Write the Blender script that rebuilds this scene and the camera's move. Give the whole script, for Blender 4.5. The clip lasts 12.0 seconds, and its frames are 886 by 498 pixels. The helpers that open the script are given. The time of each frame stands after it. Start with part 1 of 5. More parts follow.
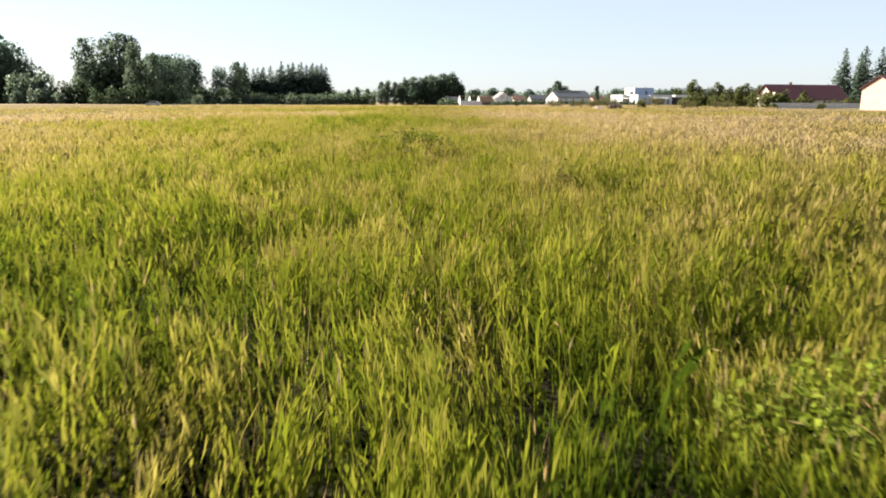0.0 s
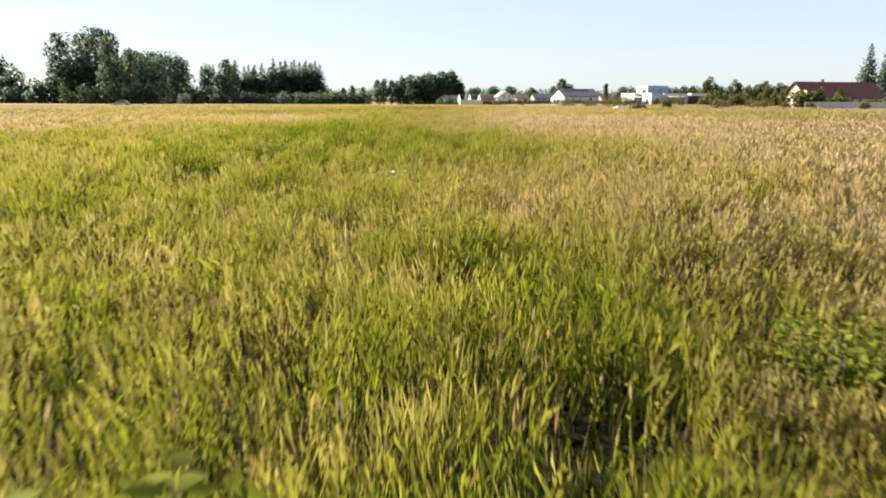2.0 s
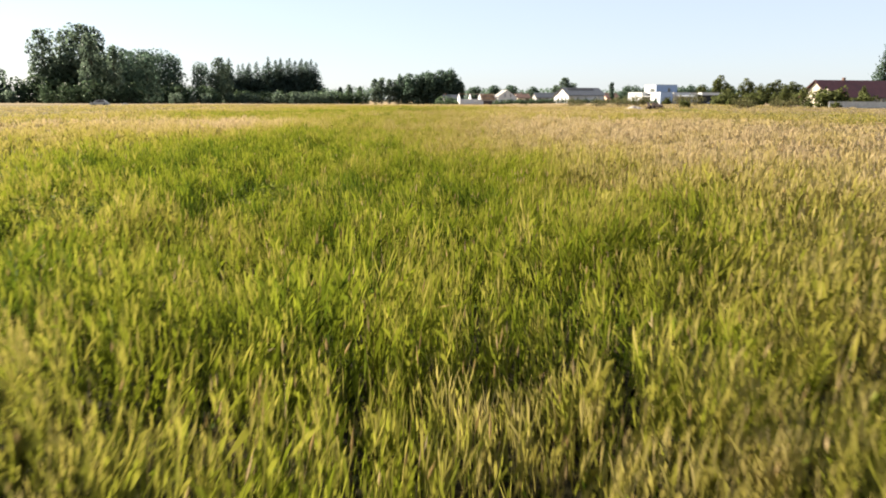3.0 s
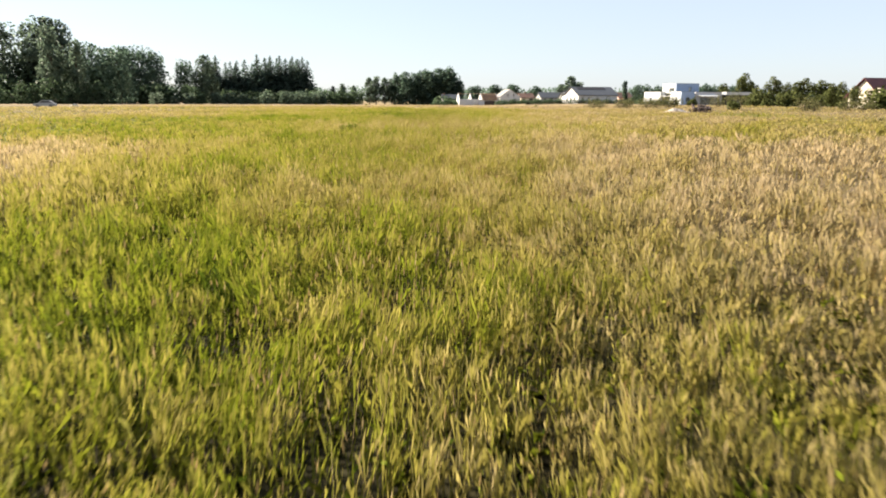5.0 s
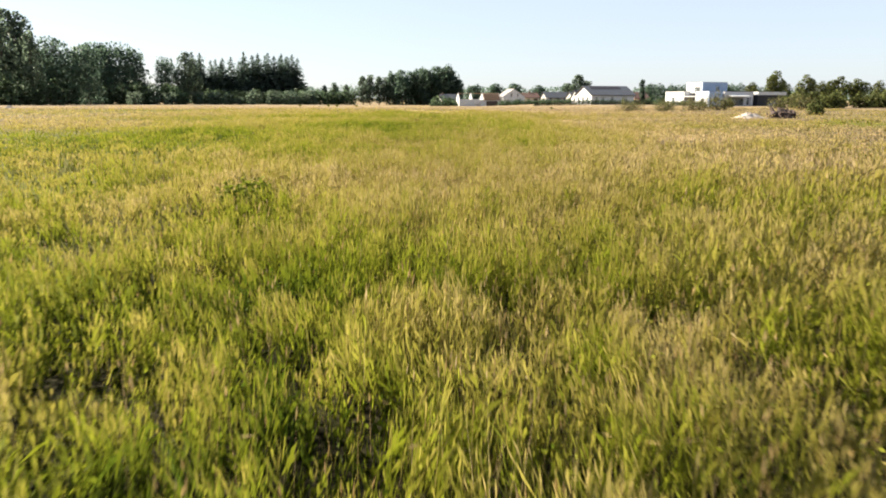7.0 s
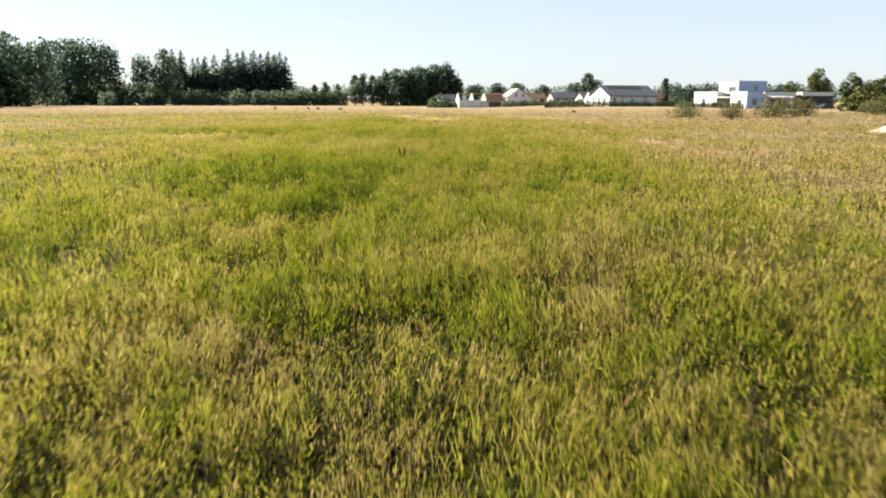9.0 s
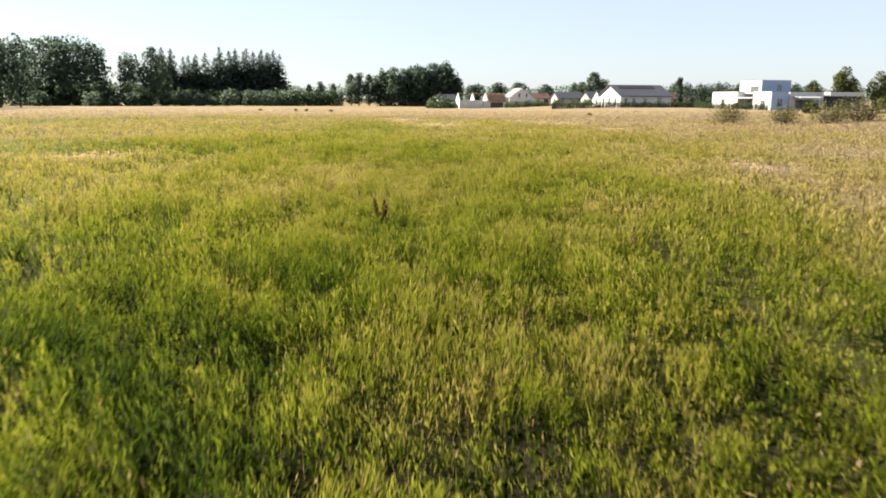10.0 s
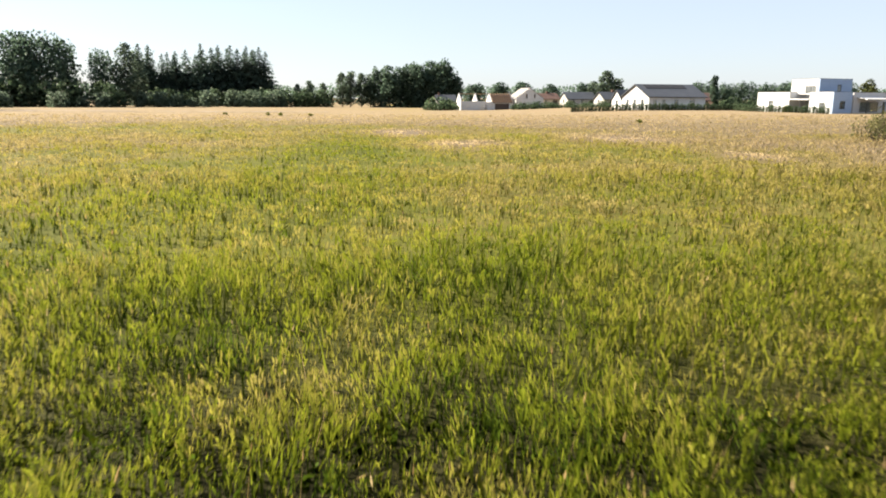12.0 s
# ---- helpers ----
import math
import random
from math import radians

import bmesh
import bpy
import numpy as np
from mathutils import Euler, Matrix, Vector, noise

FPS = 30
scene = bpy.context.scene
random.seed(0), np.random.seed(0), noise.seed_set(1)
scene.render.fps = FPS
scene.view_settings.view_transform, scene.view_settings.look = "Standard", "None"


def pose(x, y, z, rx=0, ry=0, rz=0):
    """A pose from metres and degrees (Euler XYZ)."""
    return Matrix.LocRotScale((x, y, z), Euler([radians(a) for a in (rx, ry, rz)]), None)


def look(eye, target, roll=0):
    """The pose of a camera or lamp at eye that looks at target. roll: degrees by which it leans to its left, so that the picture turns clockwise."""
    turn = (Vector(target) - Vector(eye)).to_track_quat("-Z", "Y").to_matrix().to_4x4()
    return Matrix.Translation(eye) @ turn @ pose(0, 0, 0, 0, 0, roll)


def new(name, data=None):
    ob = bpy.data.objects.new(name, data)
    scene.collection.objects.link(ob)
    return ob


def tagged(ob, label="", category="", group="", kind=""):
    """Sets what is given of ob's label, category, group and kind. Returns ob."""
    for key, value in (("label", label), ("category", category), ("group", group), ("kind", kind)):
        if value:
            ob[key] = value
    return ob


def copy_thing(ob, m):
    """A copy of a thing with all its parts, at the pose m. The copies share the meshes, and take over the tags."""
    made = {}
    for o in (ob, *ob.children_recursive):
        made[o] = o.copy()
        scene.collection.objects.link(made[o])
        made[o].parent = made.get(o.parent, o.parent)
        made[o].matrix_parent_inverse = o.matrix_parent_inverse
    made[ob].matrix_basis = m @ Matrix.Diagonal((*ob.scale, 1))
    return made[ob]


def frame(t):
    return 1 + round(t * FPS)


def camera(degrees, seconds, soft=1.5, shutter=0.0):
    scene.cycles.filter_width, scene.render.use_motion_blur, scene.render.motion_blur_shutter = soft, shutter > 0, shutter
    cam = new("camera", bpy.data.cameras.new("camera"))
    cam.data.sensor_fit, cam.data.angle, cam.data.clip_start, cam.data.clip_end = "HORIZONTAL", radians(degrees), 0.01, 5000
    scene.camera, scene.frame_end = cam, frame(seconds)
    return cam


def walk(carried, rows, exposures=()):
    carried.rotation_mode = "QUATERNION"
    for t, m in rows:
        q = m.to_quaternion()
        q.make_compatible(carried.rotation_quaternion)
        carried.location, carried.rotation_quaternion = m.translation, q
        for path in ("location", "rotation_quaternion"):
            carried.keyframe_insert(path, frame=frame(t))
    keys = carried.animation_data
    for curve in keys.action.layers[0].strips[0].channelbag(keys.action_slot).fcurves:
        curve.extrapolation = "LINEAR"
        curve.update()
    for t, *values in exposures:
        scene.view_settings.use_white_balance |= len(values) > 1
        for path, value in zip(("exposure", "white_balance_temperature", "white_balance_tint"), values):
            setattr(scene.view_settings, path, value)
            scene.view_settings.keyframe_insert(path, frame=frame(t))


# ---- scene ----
cam = camera(63.2, 12.0, soft=1.9, shutter=0.10)
walk(cam, [
    (0.0, pose(0.000, 0.000, 1.820, 78.355, -0.200, -0.938)),
    (0.5, pose(0.022, 4.581, 1.836, 78.339, -0.191, -0.967)),
    (1.0, pose(0.078, 9.545, 1.847, 78.319, -0.183, -0.995)),
    (1.5, pose(0.168, 14.890, 1.853, 78.296, -0.177, -1.021)),
    (2.0, pose(0.290, 20.598, 1.854, 78.271, -0.173, -1.046)),
    (2.5, pose(0.435, 26.569, 1.857, 78.246, -0.170, -1.069)),
    (3.0, pose(0.596, 32.682, 1.867, 78.227, -0.170, -1.094)),
    (3.5, pose(0.757, 38.835, 1.891, 78.216, -0.171, -1.121)),
    (4.0, pose(0.891, 44.996, 1.926, 78.210, -0.175, -1.153)),
    (4.5, pose(0.964, 51.148, 1.970, 78.206, -0.180, -1.196)),
    (5.0, pose(0.943, 57.276, 2.020, 78.202, -0.185, -1.253)),
    (5.5, pose(0.812, 63.379, 2.076, 78.193, -0.189, -1.326)),
    (6.0, pose(0.619, 69.516, 2.136, 78.182, -0.192, -1.409)),
    (6.5, pose(0.428, 75.760, 2.203, 78.171, -0.195, -1.494)),
    (7.0, pose(0.304, 82.185, 2.277, 78.161, -0.197, -1.572)),
    (7.5, pose(0.294, 88.841, 2.359, 78.154, -0.198, -1.638)),
    (8.0, pose(0.370, 95.681, 2.448, 78.148, -0.198, -1.694)),
    (8.5, pose(0.491, 102.632, 2.541, 78.142, -0.200, -1.744)),
    (9.0, pose(0.611, 109.623, 2.635, 78.134, -0.203, -1.792)),
    (9.5, pose(0.691, 116.590, 2.728, 78.123, -0.208, -1.842)),
    (10.0, pose(0.713, 123.494, 2.815, 78.112, -0.215, -1.901)),
    (10.5, pose(0.662, 130.305, 2.892, 78.104, -0.223, -1.974)),
    (11.0, pose(0.528, 136.995, 2.955, 78.103, -0.231, -2.065)),
    (11.5, pose(0.307, 143.560, 3.004, 78.108, -0.239, -2.174)),
    (12.0, pose(-0.000, 150.000, 3.039, 78.121, -0.248, -2.303)),
])

# ---- world, sun ----
SUN_AZ, SUN_EL = radians(-64), radians(32)       # azimuth clockwise from +y
scene.view_settings.exposure = 1.83
world = bpy.data.worlds.new("sky")
scene.world = world
world.use_nodes = True
wn = world.node_tree.nodes
wl = world.node_tree.links
wn.clear()
bg = wn.new("ShaderNodeBackground")
bg.inputs["Strength"].default_value = 0.0500
wout = wn.new("ShaderNodeOutputWorld")
sky = wn.new("ShaderNodeTexSky")
sky.sky_type = "NISHITA"
sky.sun_disc = False
sky.sun_elevation, sky.sun_rotation = SUN_EL, SUN_AZ % (2 * math.pi)
sky.air_density, sky.dust_density, sky.ozone_density = 0.9, 0.6, 2.4
veil = wn.new("ShaderNodeMix")                  # thin even haze over the whole sky
veil.data_type = "RGBA"
veil.inputs["Factor"].default_value = 0.58
veil.inputs["B"].default_value = (5.05, 5.4, 6.05, 1)
wl.new(sky.outputs[0], veil.inputs["A"])
wl.new(veil.outputs["Result"], bg.inputs["Color"])
wl.new(bg.outputs[0], wout.inputs["Surface"])

sun_dir = Vector((math.sin(SUN_AZ) * math.cos(SUN_EL), math.cos(SUN_AZ) * math.cos(SUN_EL), math.sin(SUN_EL)))
sun = new("sun", bpy.data.lights.new("sun", "SUN"))
sun.data.energy, sun.data.angle, sun.data.color = 5.0, radians(0.6), (1.0, 0.88, 0.70)
sun.matrix_basis = look(sun_dir * 400, (0, 0, 0))


# ---- materials ----
def nodes_of(name):
    m = bpy.data.materials.new(name)
    m.use_nodes = True
    t = m.node_tree
    t.nodes.clear()
    out = t.nodes.new("ShaderNodeOutputMaterial")
    return m, t, out


def ramp(t, stops):
    r = t.nodes.new("ShaderNodeValToRGB")
    e = r.color_ramp.elements
    while len(e) < len(stops):
        e.new(0.5)
    for el, (p, c) in zip(e, stops):
        el.position, el.color = p, (*c, 1)
    return r


def surface(name, dark, light, scale=3.0, fine=40.0, rough=0.8, bump=0.2, metal=0.0, spec=0.3, random=0.0):
    """A weathered surface: colour between dark and light by a broad and a fine noise, with fine relief."""
    m, t, out = nodes_of(name)
    n, k = t.nodes.new, t.links.new
    co = n("ShaderNodeTexCoord")
    a, b = n("ShaderNodeTexNoise"), n("ShaderNodeTexNoise")
    a.inputs["Scale"].default_value, b.inputs["Scale"].default_value = scale, fine
    a.inputs["Detail"].default_value = 5
    k(co.outputs["Object"], a.inputs["Vector"]), k(co.outputs["Object"], b.inputs["Vector"])
    mix = n("ShaderNodeMath")
    mix.operation = "MULTIPLY_ADD"
    mix.inputs[1].default_value, mix.inputs[2].default_value = 0.35, 0.0
    k(b.outputs[0], mix.inputs[0])
    add = n("ShaderNodeMath")
    add.operation = "MULTIPLY_ADD"
    add.inputs[1].default_value = 0.65
    k(a.outputs[0], add.inputs[0]), k(mix.outputs[0], add.inputs[2])
    fac = add.outputs[0]
    if random:
        oi = n("ShaderNodeObjectInfo")
        ra = n("ShaderNodeMath")
        ra.operation = "MULTIPLY_ADD"
        ra.inputs[1].default_value = random
        k(oi.outputs["Random"], ra.inputs[0]), k(fac, ra.inputs[2])
        fac = ra.outputs[0]
    r = ramp(t, [(0.3, dark), (0.7, light)])
    k(fac, r.inputs[0])
    p = n("ShaderNodeBsdfPrincipled")
    p.inputs["Roughness"].default_value, p.inputs["Metallic"].default_value = rough, metal
    p.inputs["Specular IOR Level"].default_value = spec
    k(r.outputs[0], p.inputs["Base Color"])
    bp = n("ShaderNodeBump")
    bp.inputs["Strength"].default_value, bp.inputs["Distance"].default_value = bump, 0.02
    k(b.outputs[0], bp.inputs["Height"]), k(bp.outputs[0], p.inputs["Normal"])
    k(p.outputs[0], out.inputs["Surface"])
    return m


def leafy(name, stops, through_light=0.35, rough=0.6, attr="tone", noise_scale=0.25, noise_part=0.5):
    """Leaves or blades: colour by a value stored per leaf and by a broad noise; part of the light passes through."""
    m, t, out = nodes_of(name)
    n, k = t.nodes.new, t.links.new
    at = n("ShaderNodeAttribute")
    at.attribute_name = attr
    geo = n("ShaderNodeNewGeometry")
    no = n("ShaderNodeTexNoise")
    no.inputs["Scale"].default_value, no.inputs["Detail"].default_value = noise_scale, 4
    k(geo.outputs["Position"], no.inputs["Vector"])
    sub = n("ShaderNodeMath")
    sub.operation = "SUBTRACT"
    sub.inputs[1].default_value = 0.5
    k(no.outputs[0], sub.inputs[0])
    ad = n("ShaderNodeMath")
    ad.operation = "MULTIPLY_ADD"
    ad.inputs[1].default_value = noise_part
    k(sub.outputs[0], ad.inputs[0]), k(at.outputs["Fac"], ad.inputs[2])
    r = ramp(t, stops)
    k(ad.outputs[0], r.inputs[0])
    val = n("ShaderNodeAttribute")
    val.attribute_name = "shade"
    hs = n("ShaderNodeHueSaturation")
    k(r.outputs[0], hs.inputs["Color"]), k(val.outputs["Fac"], hs.inputs["Value"])
    p = n("ShaderNodeBsdfPrincipled")
    p.inputs["Roughness"].default_value, p.inputs["Specular IOR Level"].default_value = rough, 0.08
    tr = n("ShaderNodeBsdfTranslucent")
    k(hs.outputs[0], p.inputs["Base Color"]), k(hs.outputs[0], tr.inputs["Color"])
    mx = n("ShaderNodeMixShader")
    mx.inputs[0].default_value = through_light
    k(p.outputs[0], mx.inputs[1]), k(tr.outputs[0], mx.inputs[2])
    k(mx.outputs[0], out.inputs["Surface"])
    return m


def pane_glass():
    m, t, out = nodes_of("window_glass")
    p = t.nodes.new("ShaderNodeBsdfPrincipled")
    p.inputs["Base Color"].default_value = (0.75, 0.82, 0.85, 1)
    p.inputs["Roughness"].default_value = 0.03
    p.inputs["Transmission Weight"].default_value = 0.9
    t.links.new(p.outputs[0], out.inputs["Surface"])
    return m


GRASS_STOPS = [(0.0, (0.066, 0.108, 0.010)), (0.25, (0.245, 0.280, 0.022)), (0.48, (0.365, 0.320, 0.066)),
               (0.72, (0.465, 0.372, 0.140)), (1.0, (0.535, 0.412, 0.235))]
M_GRASS = leafy("grass_blades", GRASS_STOPS, 0.5, 0.55, "dry", 0.9, 0.22)
M_SEED = leafy("ripe_seed_heads", [(0.0, (0.26, 0.18, 0.065)), (0.5, (0.40, 0.285, 0.12)), (1.0, (0.56, 0.44, 0.24))], 0.35, 0.7, "dry", 2.0, 0.3)
M_WEED = leafy("weed_leaves", [(0.0, (0.060, 0.080, 0.009)), (0.6, (0.140, 0.165, 0.018)), (1.0, (0.240, 0.250, 0.040))], 0.40, 0.75, "tone", 2.0, 0.3)
M_NETTLE = leafy("nettle_leaves", [(0.0, (0.085, 0.120, 0.012)), (0.6, (0.190, 0.240, 0.024)), (1.0, (0.290, 0.330, 0.050))], 0.40, 0.6, "tone", 2.0, 0.3)
M_LIME = leafy("yellow_green_leaves", [(0.0, (0.150, 0.165, 0.014)), (0.6, (0.300, 0.300, 0.030)), (1.0, (0.400, 0.380, 0.060))], 0.40, 0.6, "tone", 2.0, 0.3)
M_DOCK = leafy("dock_seed_spikes", [(0.0, (0.07, 0.035, 0.018)), (0.6, (0.13, 0.065, 0.03)), (1.0, (0.22, 0.12, 0.06))], 0.15, 0.8, "tone", 3.0, 0.3)
M_PETAL = leafy("white_petals", [(0.0, (0.75, 0.75, 0.68)), (1.0, (0.85, 0.85, 0.80))], 0.3, 0.6, "tone", 3.0, 0.1)
# broad, grey-green, needle and hedge greens: paler and bluer, distance haze mixed in
M_BROAD = leafy("hazed_broad_leaves", [(0.0, (0.060, 0.100, 0.072)), (0.5, (0.100, 0.155, 0.108)), (1.0, (0.165, 0.230, 0.160))], 0.55, 0.5, "tone", 0.12, 0.5)
M_SILVER = leafy("hazed_grey_green_leaves", [(0.0, (0.080, 0.118, 0.084)), (0.5, (0.140, 0.192, 0.134)), (1.0, (0.215, 0.280, 0.195))], 0.55, 0.5, "tone", 0.15, 0.5)
M_OLIVE = leafy("olive_leaves", [(0.0, (0.059, 0.073, 0.024)), (0.5, (0.107, 0.124, 0.040)), (1.0, (0.166, 0.176, 0.069))], 0.50, 0.5, "tone", 0.2, 0.5)
M_NEEDLE = leafy("hazed_fir_needles", [(0.0, (0.056, 0.094, 0.075)), (0.5, (0.098, 0.148, 0.114)), (1.0, (0.165, 0.225, 0.168))], 0.50, 0.55, "tone", 0.2, 0.4)
M_HEDGE = leafy("hazed_hedge_leaves", [(0.0, (0.048, 0.080, 0.046)), (0.5, (0.084, 0.128, 0.070)), (1.0, (0.138, 0.185, 0.098))], 0.50, 0.5, "tone", 0.3, 0.4)
M_RUSTY = leafy("dry_shrub_leaves", [(0.0, (0.078, 0.084, 0.032)), (0.5, (0.155, 0.155, 0.065)), (1.0, (0.277, 0.243, 0.121))], 0.5, 0.6, "tone", 0.5, 0.5)
M_BARK = surface("bark", (0.045, 0.035, 0.025), (0.13, 0.105, 0.08), 2.0, 25.0, 0.9, 0.6)
M_STEM = surface("weed_stems", (0.10, 0.12, 0.03), (0.24, 0.22, 0.08), 6.0, 60.0, 0.7, 0.2)
M_WHITE = surface("white_render", (0.47, 0.475, 0.48), (0.54, 0.545, 0.55), 0.6, 30.0, 0.85, 0.1)
# white render turned away from the sun, its blue shade painted into the colour
M_WHITE_SHADED = surface("white_render_blue_shade", (0.26, 0.34, 0.48), (0.31, 0.40, 0.55), 0.6, 30.0, 0.8, 0.1)
M_CREAM = surface("cream_render", (0.50, 0.44, 0.34), (0.58, 0.52, 0.42), 0.6, 30.0, 0.85, 0.1)
M_PINK = surface("pink_render", (0.46, 0.31, 0.25), (0.55, 0.39, 0.32), 0.5, 30.0, 0.85, 0.1)
M_BLOCK = surface("raw_aerated_block", (0.44, 0.435, 0.43), (0.56, 0.555, 0.55), 1.2, 18.0, 0.9, 0.2)
M_GREYWALL = surface("grey_render", (0.30, 0.30, 0.29), (0.38, 0.38, 0.37), 0.6, 30.0, 0.85, 0.1)
M_ROOF_DARK = surface("dark_grey_metal_roof", (0.035, 0.038, 0.045), (0.065, 0.07, 0.08), 0.5, 12.0, 0.45, 0.15, 0.0, 0.5)
M_ROOF_RED = surface("maroon_tile_roof", (0.048, 0.013, 0.016), (0.088, 0.024, 0.026), 0.8, 14.0, 0.6, 0.3)
M_ROOF_BROWN = surface("brown_tile_roof", (0.085, 0.050, 0.040), (0.150, 0.090, 0.070), 0.8, 14.0, 0.7, 0.3)
M_UNDERLAY = surface("roof_underlay", (0.15, 0.105, 0.085), (0.23, 0.17, 0.14), 0.8, 14.0, 0.8, 0.2)
M_PALEROOF = surface("pale_roof_underlay", (0.20, 0.185, 0.18), (0.30, 0.28, 0.27), 0.8, 14.0, 0.8, 0.2)
M_PALEWALL = surface("pale_grey_render", (0.44, 0.435, 0.44), (0.52, 0.515, 0.52), 0.6, 30.0, 0.85, 0.1)
M_TIMBER = surface("raw_roof_timber", (0.30, 0.19, 0.10), (0.48, 0.33, 0.19), 2.0, 22.0, 0.8, 0.2)
M_DARKWOOD = surface("black_timber_cladding", (0.014, 0.014, 0.018), (0.035, 0.034, 0.038), 1.5, 22.0, 0.6, 0.3)
M_DARKDOOR = surface("dark_door_panel", (0.05, 0.035, 0.028), (0.09, 0.065, 0.05), 2.0, 22.0, 0.6, 0.2)
M_FRAME = surface("anthracite_frame", (0.035, 0.036, 0.04), (0.06, 0.062, 0.066), 3.0, 40.0, 0.4, 0.05)
M_PLINTH = surface("concrete_plinth", (0.20, 0.19, 0.18), (0.32, 0.31, 0.29), 1.5, 20.0, 0.9, 0.3)
M_FENCE = surface("weathered_grey_boards", (0.34, 0.33, 0.31), (0.50, 0.49, 0.46), 1.2, 20.0, 0.8, 0.3, random=0.2)
M_CARGREY = surface("silver_car_paint", (0.22, 0.22, 0.23), (0.27, 0.27, 0.28), 0.5, 60.0, 0.3, 0.0, 0.3, 0.5)
M_CARDARK = surface("dark_blue_car_paint", (0.02, 0.025, 0.035), (0.03, 0.035, 0.05), 0.5, 60.0, 0.25, 0.0, 0.2, 0.5)
M_TYRE = surface("tyre_rubber", (0.015, 0.015, 0.015), (0.03, 0.03, 0.03), 3.0, 40.0, 0.85, 0.2)

M_GRAVEL = surface("gravel_track", (0.17, 0.15, 0.145), (0.28, 0.25, 0.24), 0.4, 6.0, 0.95, 0.6)
M_SAND = surface("dry_sand", (0.34, 0.29, 0.24), (0.48, 0.42, 0.36), 1.2, 20.0, 0.95, 0.5)
M_SOIL = surface("dark_soil", (0.035, 0.024, 0.018), (0.08, 0.056, 0.042), 1.5, 18.0, 0.95, 0.6)
M_DEADWOOD = surface("dead_branches", (0.045, 0.032, 0.027), (0.13, 0.095, 0.08), 3.0, 30.0, 0.85, 0.5)
M_GLASS = pane_glass()


# ---- small helpers ----
rng = np.random.default_rng(7)


def smooth(a, b, v):
    q = np.clip((v - a) / (b - a), 0, 1)
    return q * q * (3 - 2 * q)


TABLE = np.random.default_rng(3).random((256, 256))


def lattice(x, y, size, shift=0.0):
    """Smooth value noise, 0 to 1, with cells of the given size in metres."""
    u, v = np.asarray(x, float) / size + shift * 17.3 + 100.0, np.asarray(y, float) / size + shift * 9.1 + 100.0
    i, j = np.floor(u).astype(int), np.floor(v).astype(int)
    f, g = u - i, v - j
    f, g = f * f * (3 - 2 * f), g * g * (3 - 2 * g)
    a, b = TABLE[i % 256, j % 256], TABLE[(i + 1) % 256, j % 256]
    c, d = TABLE[i % 256, (j + 1) % 256], TABLE[(i + 1) % 256, (j + 1) % 256]
    return (a * (1 - f) + b * f) * (1 - g) + (c * (1 - f) + d * f) * g


def fbm(x, y, size, shift=0.0):
    return 0.55 * lattice(x, y, size, shift) + 0.3 * lattice(x, y, size * 0.43, shift + 1) + 0.15 * lattice(x, y, size * 0.19, shift + 2)


def ground_z(x, y):
    x, y = np.asarray(x, float), np.asarray(y, float)
    village = smooth(20, 60, x)
    rise = 0.35 * smooth(230, 320, y) * village - 1.5 * smooth(270, 450, y) * (1 - village)
    rise = rise + 0.65 * np.exp(-((x - 60) / 20) ** 2 - ((y - 195) / 42) ** 2)
    ruts = -0.16 * (np.exp(-((y - 18.9 - 0.23 * x) / 0.28) ** 2) + np.exp(-((y - 16.95 - 0.23 * x) / 0.28) ** 2)) * smooth(40, 20, abs(x))
    return rise + 0.10 * (lattice(x, y, 9.0, 5) - 0.5) + 0.05 * (lattice(x, y, 2.2, 6) - 0.5) + ruts


def gz(x, y):
    return float(ground_z(x, y))


def blob(x, y, cx, cy, rx, ry):
    return np.exp(-((x - cx) / rx) ** 2 - ((y - cy) / ry) ** 2)


